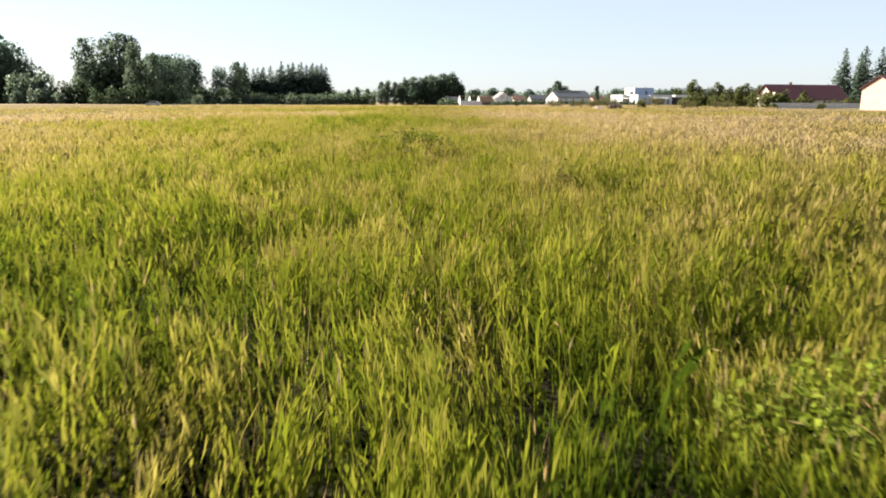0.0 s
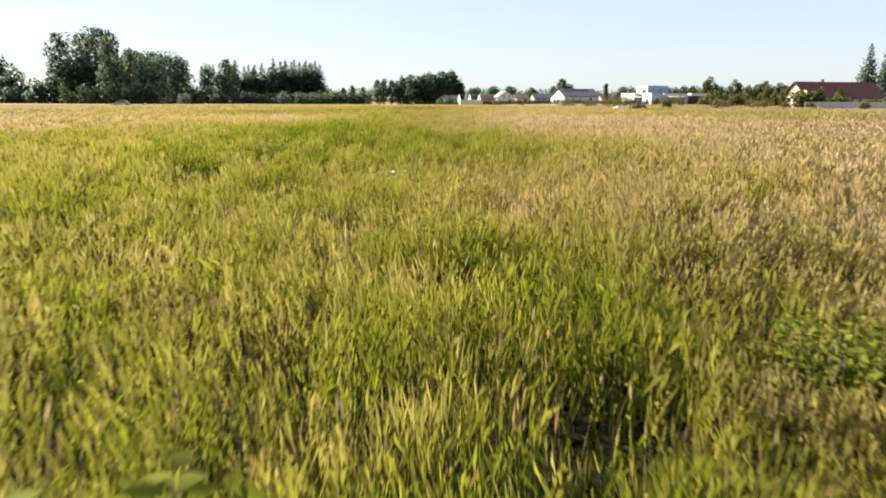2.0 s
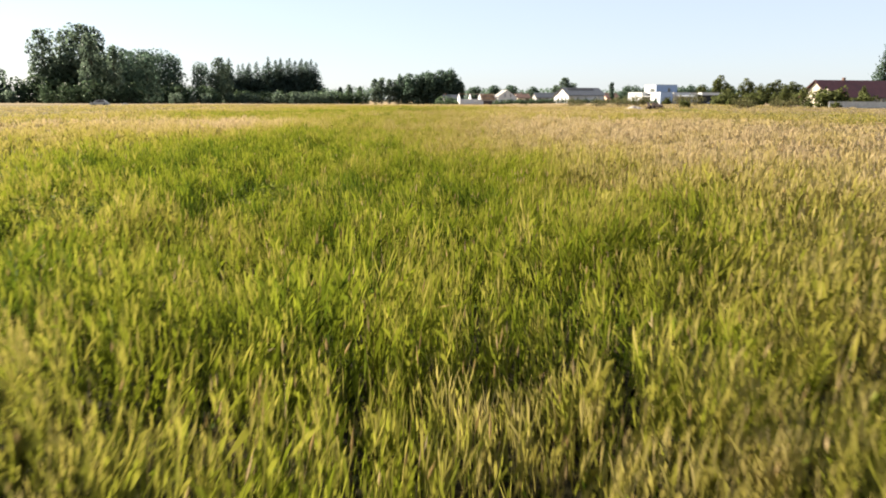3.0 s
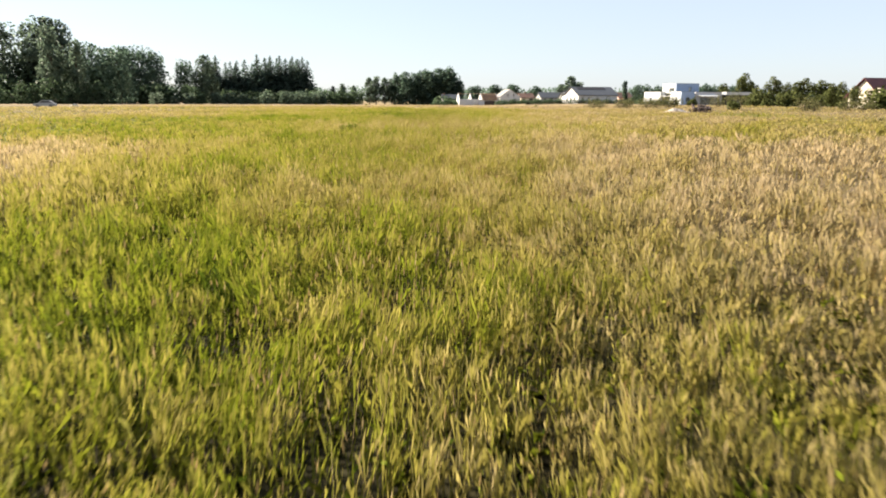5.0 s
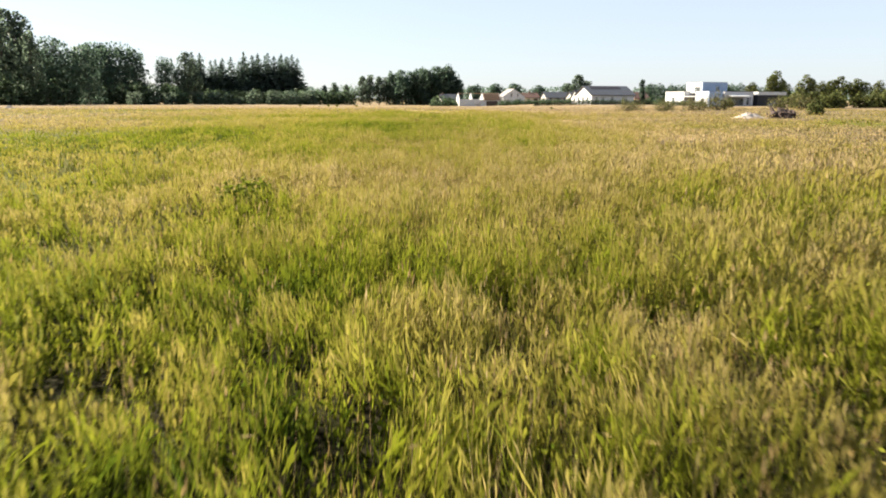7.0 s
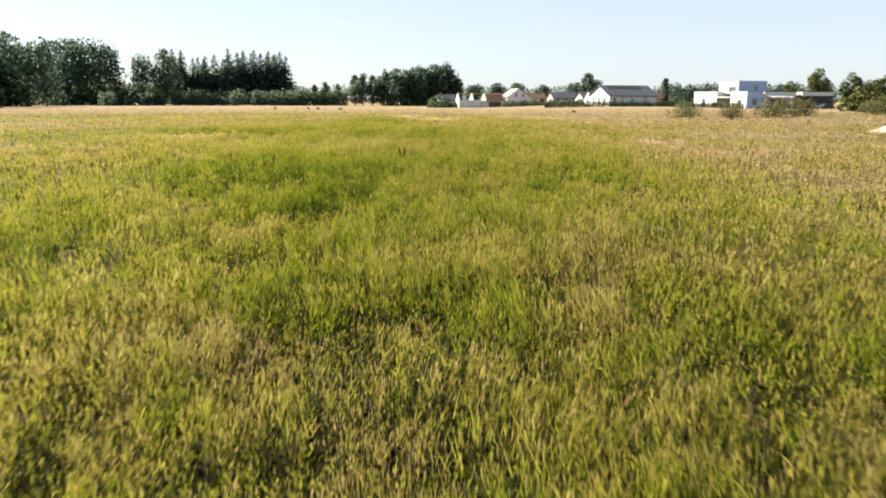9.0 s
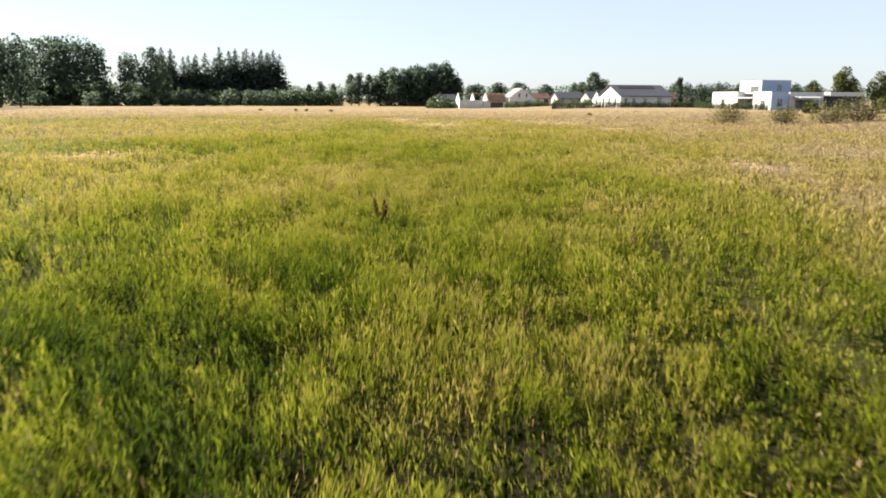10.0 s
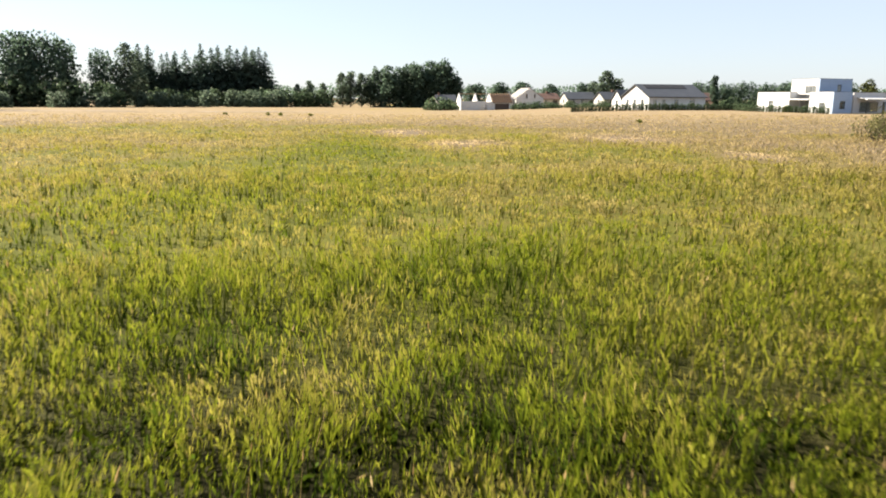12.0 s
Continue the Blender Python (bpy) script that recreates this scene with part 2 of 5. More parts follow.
def dryness(x, y):
    """How ripe and straw-coloured the sward is, 0 green to 1 straw."""
    x, y = np.asarray(x, float), np.asarray(y, float)
    v = 0.385 + 0.6 * (fbm(x, y, 9.0, 1) - 0.5) + 0.5 * (fbm(x, y, 30.0, 2) - 0.5) + 0.25 * (fbm(x, y, 1.6, 8) - 0.5)
    v += 0.13 * smooth(-4, 14, x) + 0.08 * smooth(0, 7, x) * smooth(95, 75, y) * smooth(14, 24, y) + 0.14 * smooth(-12, -38, x) + 0.12 * smooth(24, 36, y) * smooth(4, 13, abs(x)) * smooth(100, 80, y)
    v += 0.12 * blob(x, y, 8, 66, 7, 10) - 0.06 * blob(x, y, 0, 84, 12, 12) + 0.10 * smooth(50, 62, y) * smooth(102, 90, y) - 0.14 * smooth(17, 10, y) - 0.10 * blob(x, y, 0, 40, 6, 5) + 0.02 * blob(x, y, -4, 174, 12, 14) - 0.13 * blob(x, y, 1, 84, 9, 7) - 0.14 * smooth(32, 38, y) * smooth(54, 46, y) * smooth(6, 0, x) - 0.14 * smooth(84, 91, y) * smooth(102, 95, y) - 0.07 * smooth(92, 115, y) * smooth(235, 205, y) - 0.07 * blob(x, y, 0, 126, 14, 8) - 0.13 * blob(x, y, -2, 154.5, 8, 6) - 0.12 * blob(x, y, -2.6, 155, 2.5, 4) + 0.05 * blob(x, y, 3, 140, 9, 9) + 0.04 * smooth(62, 72, y) * smooth(112, 98, y)
    v += 0.42 * smooth(208, 250, y) + 0.10 * smooth(35, 70, abs(x)) + 0.22 * smooth(5, 24, x) * smooth(105, 150, y) + 0.06 * smooth(-18, -45, x)
    v = np.minimum(v - 0.10 * blob(x, y, -3, 136, 6, 6) - 0.15 * blob(x, y, -2.5, 145, 7, 6) - 0.10 * blob(x, y, 1.5, 13, 3, 3), 0.84) + 0.6 * pale_patch(x, y)
    return v


def pale_patch(x, y):
    """Short bleached patches in the sward, 0 to 1."""
    v = (blob(x, y, 3, 198, 3.2, 6) + blob(x, y, -1, 214, 2.4, 8) + blob(x, y, 15.5, 204, 3.5, 4) + blob(x, y, 18, 188, 1.8, 3)
         + blob(x, y, 14.7, 152.7, 1.6, 2.2) + blob(x, y, 15.4, 121, 2.2, 3) + blob(x, y, -14.2, 158, 2.2, 2.5))
    return np.clip(v, 0, 1)


def sward_height(x, y):
    h = 0.48 + 0.42 * (fbm(x, y, 3.2, 4) - 0.5) + 0.3 * (fbm(x, y, 14.0, 9) - 0.5)
    h = h * (0.46 + 1.08 * lattice(x, y, 0.42, 21)) * (0.75 + 0.5 * lattice(x, y, 1.1, 22))
    h = h * (1 - 0.10 * smooth(85, 135, y)) * (1 - 0.14 * smooth(122, 150, y)) * (1 - 0.5 * blob(x, y, -0.25, 62.7, 0.25, 0.5)) * (1 + 0.2 * blob(x, y, 0.5, 61, 6, 4)) * (1 - 0.35 * smooth(210, 240, y))
    ruts = np.exp(-((y - 18.9 - 0.23 * x) / 0.27) ** 2) + np.exp(-((y - 16.95 - 0.23 * x) / 0.24) ** 2) * 0.9
    h = h * (1 - 0.85 * np.clip(ruts, 0, 1)) * (1 - 0.3 * blob(x, y, 0, 18, 30, 1.6))
    h = h * (1 + 0.5 * blob(x, y, 0.6, 3.7, 0.8, 1.0))
    h = h * (1 - 0.6 * blob(x, y, -0.45, 21.7, 0.9, 0.8)) * (1 - 0.4 * blob(x, y, 2.6, 24.8, 0.5, 0.5)) * (1 - 0.5 * blob(x, y, -3.2, 96.5, 0.5, 0.5)) * (1 - 0.5 * blob(x, y, -0.15, 139.05, 0.4, 0.5))
    return np.clip(h * (1 - 0.5 * pale_patch(x, y)), 0.12, 0.8)


def mesh_of(name, verts, faces, mats, floats=None, normals=None):
    """A mesh from an array of points and one or more arrays of faces; floats: values stored per point; normals: soft shading normals per point."""
    me = bpy.data.meshes.new(name)
    verts = np.asarray(verts, np.float32).reshape(-1, 3)
    faces = [np.asarray(f, np.int32) for f in faces if len(f)]
    loops = np.concatenate([f.ravel() for f in faces])
    counts = np.concatenate([np.full(len(f), f.shape[1], np.int32) for f in faces])
    starts = np.concatenate([[0], np.cumsum(counts)[:-1]]).astype(np.int32)
    me.vertices.add(len(verts)), me.loops.add(len(loops)), me.polygons.add(len(counts))
    me.vertices.foreach_set("co", verts.ravel())
    me.loops.foreach_set("vertex_index", loops)
    me.polygons.foreach_set("loop_start", starts)
    me.polygons.foreach_set("loop_total", counts)
    me.update(calc_edges=True)
    for key, values in (floats or {}).items():
        a = me.attributes.new(key, "FLOAT", "POINT")
        a.data.foreach_set("value", np.asarray(values, np.float32))
    for m in mats if isinstance(mats, (list, tuple)) else [mats]:
        me.materials.append(m)
    if normals is not None:
        me.polygons.foreach_set("use_smooth", np.ones(len(counts), bool))
        me.normals_split_custom_set_from_vertices(np.asarray(normals, np.float32))
    return me


class Solid:
    """Collects boxes, prisms and tubes into one mesh."""

    def __init__(self):
        self.v, self.f = [], []

    def poly(self, points, faces):
        o = len(self.v)
        self.v += [tuple(p) for p in points]
        self.f += [tuple(o + i for i in f) for f in faces]
        return self

    def box(self, x0, y0, z0, x1, y1, z1):
        p = [(x, y, z) for z in (z0, z1) for y in (y0, y1) for x in (x0, x1)]
        return self.poly(p, [(0, 2, 3, 1), (4, 5, 7, 6), (0, 1, 5, 4), (2, 6, 7, 3), (0, 4, 6, 2), (1, 3, 7, 5)])

    def extrude(self, outline, axis, a, b):
        """A flat outline of (u, z) drawn out along x (axis 0) or y (axis 1)."""
        n = len(outline)
        at = (lambda u, z, w: (w, u, z)) if axis == 0 else (lambda u, z, w: (u, w, z))
        p = [at(u, z, a) for u, z in outline] + [at(u, z, b) for u, z in outline]
        return self.poly(p, [tuple(range(n)), tuple(range(2 * n - 1, n - 1, -1))] + [(i, i + n, (i + 1) % n + n, (i + 1) % n) for i in range(n)])

    def tube(self, points, radii, sides=6):
        points = [Vector(p) for p in points]
        rings = []
        for i, p in enumerate(points):
            d = (points[min(i + 1, len(points) - 1)] - points[max(i - 1, 0)]).normalized()
            q = d.to_track_quat("Z", "Y")
            rings.append([p + q @ Vector((math.cos(a) * radii[i], math.sin(a) * radii[i], 0)) for a in [2 * math.pi * s / sides for s in range(sides)]])
        n = len(points)
        faces = [(i * sides + s, i * sides + (s + 1) % sides, (i + 1) * sides + (s + 1) % sides, (i + 1) * sides + s) for i in range(n - 1) for s in range(sides)]
        return self.poly([p for r in rings for p in r], faces + [tuple(range(sides))[::-1], tuple((n - 1) * sides + s for s in range(sides))])

    def mesh(self, name, mat, bevel=0.0):
        me = bpy.data.meshes.new(name)
        me.from_pydata(self.v, [], self.f)
        bm = bmesh.new()
        bm.from_mesh(me)
        bmesh.ops.remove_doubles(bm, verts=bm.verts, dist=0.0005)
        bmesh.ops.recalc_face_normals(bm, faces=bm.faces)
        if bevel:
            bmesh.ops.bevel(bm, geom=bm.edges[:], offset=bevel, segments=1, affect="EDGES")
        bm.to_mesh(me)
        bm.free()
        me.materials.append(mat)
        return me


def part(name, solid, material, parent, label="", bevel=0.0):
    ob = new(name, solid.mesh(name, material, bevel) if isinstance(solid, Solid) else solid)
    ob.parent = parent
    return tagged(ob, label)


def thing(name, m, label, category, group=""):
    ob = new(name)
    ob.empty_display_size = 0.2
    ob.matrix_basis = m
    return tagged(ob, label, category, group)


def place(x, y, turn=0.0, s=1.0, tall=1.0, dz=0.0):
    return pose(x, y, gz(x, y) + dz, 0, 0, turn) @ Matrix.Diagonal((s, s, s * tall, 1))


# ---- ground ----
def axis_steps(lo, hi, step, far):
    inner = np.arange(lo, hi + step / 2, step)
    out, s, v = [], step, hi
    while v < far:
        s *= 1.25
        v += s
        out.append(v)
    back, s, v = [], step, lo
    while v > -far:
        s *= 1.25
        v -= s
        back.append(v)
    return np.concatenate([back[::-1], inner, out])


def nearest_view(x, y):
    """About how near the flight line passes to a spot."""
    return np.maximum(np.maximum(abs(x - 0.5) / 0.60, 1.0), y - 149.0)


def build_ground():
    xs, ys = axis_steps(-42, 42, 1.5, 2600), axis_steps(-8, 262, 1.5, 2600)
    gx, gy = np.meshgrid(xs, ys)
    v = np.stack([gx, gy, ground_z(gx, gy)], -1).reshape(-1, 3)
    nx, ny = len(xs), len(ys)
    i = (np.arange(ny - 1)[:, None] * nx + np.arange(nx - 1)[None, :]).ravel()
    f = np.stack([i, i + 1, i + nx + 1, i + nx], 1)
    m, t, out = nodes_of("meadow_soil_litter_gap_shade")
    n, k = t.nodes.new, t.links.new
    at = n("ShaderNodeAttribute")
    at.attribute_name = "dry"
    geo = n("ShaderNodeNewGeometry")
    a, b = n("ShaderNodeTexNoise"), n("ShaderNodeTexNoise")
    a.inputs["Scale"].default_value, b.inputs["Scale"].default_value = 1.3, 14.0
    a.inputs["Detail"].default_value = b.inputs["Detail"].default_value = 6
    k(geo.outputs["Position"], a.inputs["Vector"]), k(geo.outputs["Position"], b.inputs["Vector"])
    s1 = n("ShaderNodeMath")
    s1.operation = "MULTIPLY_ADD"
    s1.inputs[1].default_value = 0.5
    k(a.outputs[0], s1.inputs[0]), k(at.outputs["Fac"], s1.inputs[2])
    s2 = n("ShaderNodeMath")
    s2.operation = "MULTIPLY_ADD"
    s2.inputs[1].default_value = 0.3
    k(b.outputs[0], s2.inputs[0]), k(s1.outputs[0], s2.inputs[2])
    s3 = n("ShaderNodeMath")
    s3.operation = "SUBTRACT"
    s3.inputs[1].default_value = 0.4
    k(s2.outputs[0], s3.inputs[0])
    r = ramp(t, [(0.0, (0.085, 0.108, 0.012)), (0.3, (0.160, 0.170, 0.020)), (0.55, (0.235, 0.190, 0.055)), (0.8, (0.235, 0.178, 0.100)), (1.0, (0.255, 0.198, 0.136))])
    k(s3.outputs[0], r.inputs[0])
    p = n("ShaderNodeBsdfPrincipled")
    p.inputs["Roughness"].default_value, p.inputs["Specular IOR Level"].default_value = 0.95, 0.1
    bp = n("ShaderNodeBump")
    bp.inputs["Strength"].default_value, bp.inputs["Distance"].default_value = 0.8, 0.08
    k(b.outputs[0], bp.inputs["Height"]), k(bp.outputs[0], p.inputs["Normal"])
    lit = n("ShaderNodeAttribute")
    lit.attribute_name = "gap_shade"
    # brown soil and litter, darkened to hold the shade of gaps between blades
    shaded_soil = ramp(t, [(0.0, (0.014, 0.014, 0.005)), (0.5, (0.026, 0.022, 0.009)), (1.0, (0.046, 0.036, 0.016))])
    k(s3.outputs[0], shaded_soil.inputs[0])
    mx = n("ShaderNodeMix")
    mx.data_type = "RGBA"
    k(lit.outputs["Fac"], mx.inputs["Factor"]), k(r.outputs[0], mx.inputs["A"]), k(shaded_soil.outputs[0], mx.inputs["B"])
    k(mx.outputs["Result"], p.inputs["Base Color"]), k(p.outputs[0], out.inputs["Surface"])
    # strength of that painted shade: full near the flight line, weaker farther off
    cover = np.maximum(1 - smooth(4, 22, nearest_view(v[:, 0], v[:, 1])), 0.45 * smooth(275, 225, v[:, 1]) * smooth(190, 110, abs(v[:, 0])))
    ob = new("ground", mesh_of("ground", v, [f], m, {"dry": dryness(v[:, 0], v[:, 1]), "gap_shade": cover}))
    for q in ob.data.polygons:
        q.use_smooth = True
    tagged(ob, "flat meadow ground under green and straw-coloured grass", "ground", kind="structure")


build_ground()


# ---- grass ----
def leaf_cards(centres, sizes, r, flat=0.0, long=1.0, out=None):
    """A folded card of two triangles for each leaf or leaf cluster."""
    n = len(centres)
    a = r.normal(0, 1, (n, 3))
    if out is not None:
        a = a * 0.8 + out
    a[:, 2] *= 1 - flat
    a /= np.linalg.norm(a, axis=1, keepdims=True)
    b = np.cross(a, r.normal(0, 1, (n, 3)))
    b /= np.linalg.norm(b, axis=1, keepdims=True)
    up = np.cross(a, b)
    s = np.asarray(sizes).reshape(-1, 1)
    p = [centres - a * s * 0.5 * long, centres + b * s * 0.38 + up * s * 0.12, centres + a * s * 0.5 * long, centres - b * s * 0.38 + up * s * 0.12]
    v = np.stack(p, 1).reshape(-1, 3)
    o = np.arange(n)[:, None] * 4
    return v, np.concatenate([o + np.array([0, 1, 2]), o + np.array([0, 2, 3])])


ZONES = [  # nearest and farthest view in metres, tufts to the square metre, leaves to a tuft, their length and width, understorey blades to the square metre and their width
    (0.0, 4.2, 50, 15, 0.21, 0.0145, 165, 0.019), (4.2, 7.5, 38, 12, 0.22, 0.021, 120, 0.024), (7.5, 14, 22, 11, 0.23, 0.028, 55, 0.030),
    (14, 30, 8, 9, 0.26, 0.045, 18, 0.048), (30, 60, 2.2, 9, 0.30, 0.085, 4, 0.07), (60, 130, 0.40, 7, 0.36, 0.16, 0.8, 0.13)]


def strewn(near, far, per_m2):
    """Random spots over all the ground that the flight passes at a distance between near and far."""
    half, y1 = far * 0.62 + 0.5, 149 + far
    n = int(per_m2 * 2 * half * (y1 - 2))
    x, y = 0.5 + (rng.random(n) * 2 - 1) * half, 2 + rng.random(n) * (y1 - 2)
    d = nearest_view(x, y)
    k = (d >= near) & (d < far)
    return x[k], y[k]


def tussock(x, y, near):
    """Where the sward closes into tussocks (1) and where it stands open (0)."""
    return 0.55 * lattice(x, y, 0.62 + 0.02 * near, 51) + 0.45 * lattice(x, y, 0.24 + 0.012 * near, 52) - 0.13 * blob(x, y, -0.9, 4.0, 1.3, 1.0)


def tuft_colour(x, y, near):
    return dryness(x, y) + 0.34 * (lattice(x, y, 0.75 + 0.05 * near, 56) - 0.5) + 0.16 * (lattice(x, y, 0.3 + 0.03 * near, 55) - 0.5)


def toward_up(v, up):
    """Unit vectors bent toward the zenith, as a sward shades as one soft surface."""
    v = v / np.linalg.norm(v, axis=1, keepdims=True)
    v = np.where(v[:, 2:] < 0, -v, v) * (1 - up) + np.array([0, 0, up])
    return v / np.linalg.norm(v, axis=1, keepdims=True)


def tufts(near, far, per_m2, leaves, length, width):
    """Grass tufts: slender leaves that fan out from each tuft at all heights, and ripening heads on its top."""
    x, y = strewn(near, far, per_m2 * (1.3 if near < 14 else 1.0))
    g = tussock(x, y, near)
    later = smooth(80, 115, y)                      # finer, more even sward towards the village
    keep = rng.random(len(x)) < (0.30 + 0.10 * later + (1.05 - 0.05 * later) * smooth(0.28, 0.58, g)) * (0.77 + 0.23 * later if near < 14 else 1.0)
    x, y, g = x[keep], y[keep], g[keep]
    n = len(x)
    tall = sward_height(x, y) * ((0.62 + 0.62 * g) * (0.82 + 0.36 * rng.random(n)) if near < 14 else 0.95 + 0.1 * rng.random(n)) * (1 - 0.15 * (near >= 14) - 0.2 * (near >= 30))
    tone, light = tuft_colour(x, y, near) + rng.normal(0, 0.04 if near < 14 else 0.015, n), np.clip(rng.normal(1.0, 0.06 if near < 14 else 0.04, n), 0.7, 1.4)
    lean = np.stack([lattice(x, y, 0.8, 53) - 0.45, lattice(x, y, 0.8, 54) - 0.5], 1) * 0.9
    i = np.repeat(np.arange(n), leaves)
    fine = 1 - 0.30 * smooth(80, 115, y)[i]
    m = len(i)
    head = rng.random(m) < (0.34 if near < 7 else 0.42 if near < 14 else 0.62)
    u = np.where(head, 0.86 + 0.22 * rng.random(m), 0.12 + 0.78 * rng.random(m) ** 0.75)
    a = rng.random(m) * 2 * math.pi
    out = np.stack([np.cos(a), np.sin(a)], 1)
    spread = (0.022 + 0.35 * width + 0.05 * u) * np.sqrt(rng.random(m)) * (1 + near * 0.05)
    ln = length * np.where(head, 0.72, 1.0) * (0.6 + 0.8 * rng.random(m)) * np.clip(tall[i] / 0.4, 0.6, 1.15) * fine
    w = width * np.where(head, 0.66 if near < 14 else 0.85, 1.0) * (0.6 + 0.8 * rng.random(m)) * (0.35 + 0.65 * fine)
    way = np.stack([*(lean[i] * 0.6 + out * np.where(head, 0.25, 0.62)[:, None] * rng.random(m)[:, None] + rng.normal(0, 0.16, (m, 2))).T, np.ones(m)], 1)
    way /= np.linalg.norm(way, axis=1, keepdims=True)
    xy = np.stack([x, y], 1)[i] + out * spread[:, None] + lean[i] * (u * tall[i])[:, None] * 0.5
    top = np.stack([*xy.T, ground_z(*xy.T) + u * tall[i]], 1)
    foot, tip = top - way * ln[:, None] * 0.62, top + way * ln[:, None] * 0.38
    tip[:, 2] -= np.where(head, 0, 0.22 * ln * rng.random(m))
    b = rng.random(m) * math.pi
    side = np.stack([np.cos(b), np.sin(b), np.zeros(m)], 1) * (w / 2)[:, None]
    fold = np.cross(way, side) * 0.5
    v = np.stack([foot, top + side * 2 + fold, tip], 1).reshape(-1, 3)
    f = np.arange(3 * m).reshape(-1, 3)
    nrm = toward_up(np.repeat(np.cross(way, side), 3, axis=0), 0.72 if near < 7 else 0.85)
    dry = tone[i] + np.where(head, 0.14 if near < 14 else 0.13, 0.0 if near < 14 else 0.07) + rng.normal(0, 0.04 if near < 14 else 0.015, m)
    sh = light[i] * rng.normal(1.0, 0.06 if near < 14 else 0.03, m) * np.where(head, 1.06, 1.0) * (1 + 0.45 * pale_patch(x, y))[i]
    return v, f, np.repeat(dry, 3), np.repeat(sh, 3), nrm


def understorey(near, far, per_m2, width):
    """Upright lower blades that close the sward between and under the tufts."""
    x, y = strewn(near, far, per_m2)
    g = tussock(x, y, near)
    keep = rng.random(len(x)) < 0.75 + 0.8 * smooth(0.25, 0.6, g)
    x, y, g = x[keep], y[keep], g[keep]
    n = len(x)
    h = sward_height(x, y) * (0.50 + 0.45 * g) * (0.75 + 0.45 * rng.random(n)) * (1 - 0.15 * (near >= 14) - 0.2 * (near >= 30))
    w = width * (0.6 + 0.8 * rng.random(n))
    a = rng.random(n) * math.pi
    side = np.stack([np.cos(a), np.sin(a), np.zeros(n)], 1) * (w / 2)[:, None]
    foot = np.stack([x, y, ground_z(x, y) - 0.02], 1)
    tip = foot + np.stack([h * rng.normal(0.03, 0.22, n), h * rng.normal(0, 0.22, n), h + 0.02], 1)
    v = np.stack([foot - side, foot + side, tip], 1).reshape(-1, 3)
    nrm = toward_up(np.repeat(np.stack([-np.sin(a), np.cos(a), np.zeros(n)], 1), 3, axis=0), 0.7 if near < 7 else 0.85)
    dry = tuft_colour(x, y, near) - 0.06 + rng.normal(0, 0.04 if near < 14 else 0.03, n)
    return v, np.arange(n * 3).reshape(-1, 3), np.repeat(dry, 3), np.repeat(np.clip(rng.normal(1.0, 0.09, n), 0.6, 1.4), 3), nrm


def low_leaves(near, far, per_m2, size):
    """Broad low leaves and thatch that cover the soil between the tufts."""
    x, y = strewn(near, far, per_m2)
    n = len(x)
    a, b = rng.random(n) * 2 * math.pi, rng.normal(0.35, 0.35, n)
    ln, w = size * (0.6 + 0.8 * rng.random(n)), size * 0.5 * (0.6 + 0.8 * rng.random(n))
    way = np.stack([np.cos(a) * np.cos(b), np.sin(a) * np.cos(b), np.sin(b)], 1)
    side = np.stack([-np.sin(a), np.cos(a), rng.normal(0, 0.3, n)], 1)
    c = np.stack([x, y, ground_z(x, y) + 0.02 + 0.14 * rng.random(n) ** 1.5], 1)
    v = np.stack([c - way * (ln * 0.5)[:, None], c + side * (w * 0.7)[:, None], c + way * (ln * 0.5)[:, None]], 1).reshape(-1, 3)
    nrm = toward_up(np.repeat(np.cross(way, side), 3, axis=0), 0.4)
    dry = 0.5 * tuft_colour(x, y, near) - 0.12 + rng.normal(0, 0.10, n)
    return v, np.arange(n * 3).reshape(-1, 3), np.repeat(dry, 3), np.repeat(np.clip(rng.normal(0.9, 0.12, n), 0.5, 1.3), 3), nrm


def build_grass():
    layers = {"ground_leaves": [low_leaves(0.0, 4.2, 120, 0.115), low_leaves(4.2, 7.5, 55, 0.15)], "grass": [understorey(z[0], z[1], z[6], z[7]) for z in ZONES], "grass_tufts": [tufts(*z[:6]) for z in ZONES]}
    labels = {"ground_leaves": "low broad leaves and thatch under the meadow grass", "grass": "tall uncut meadow grass, green mixed with straw yellow", "grass_tufts": "fuzzy grass tufts with ripening heads, green to straw"}
    for name, sets in layers.items():
        base, faces = 0, []
        for v, f, *_ in sets:
            faces.append(f + base)
            base += len(v)
        v, dry, sh, nrm = (np.concatenate([q[k] for q in sets]) for k in (0, 2, 3, 4))
        tagged(new(name, mesh_of(name, v, [np.concatenate(faces)], M_GRASS, {"dry": dry, "shade": sh}, nrm)), labels[name], "grass", kind="stuff")


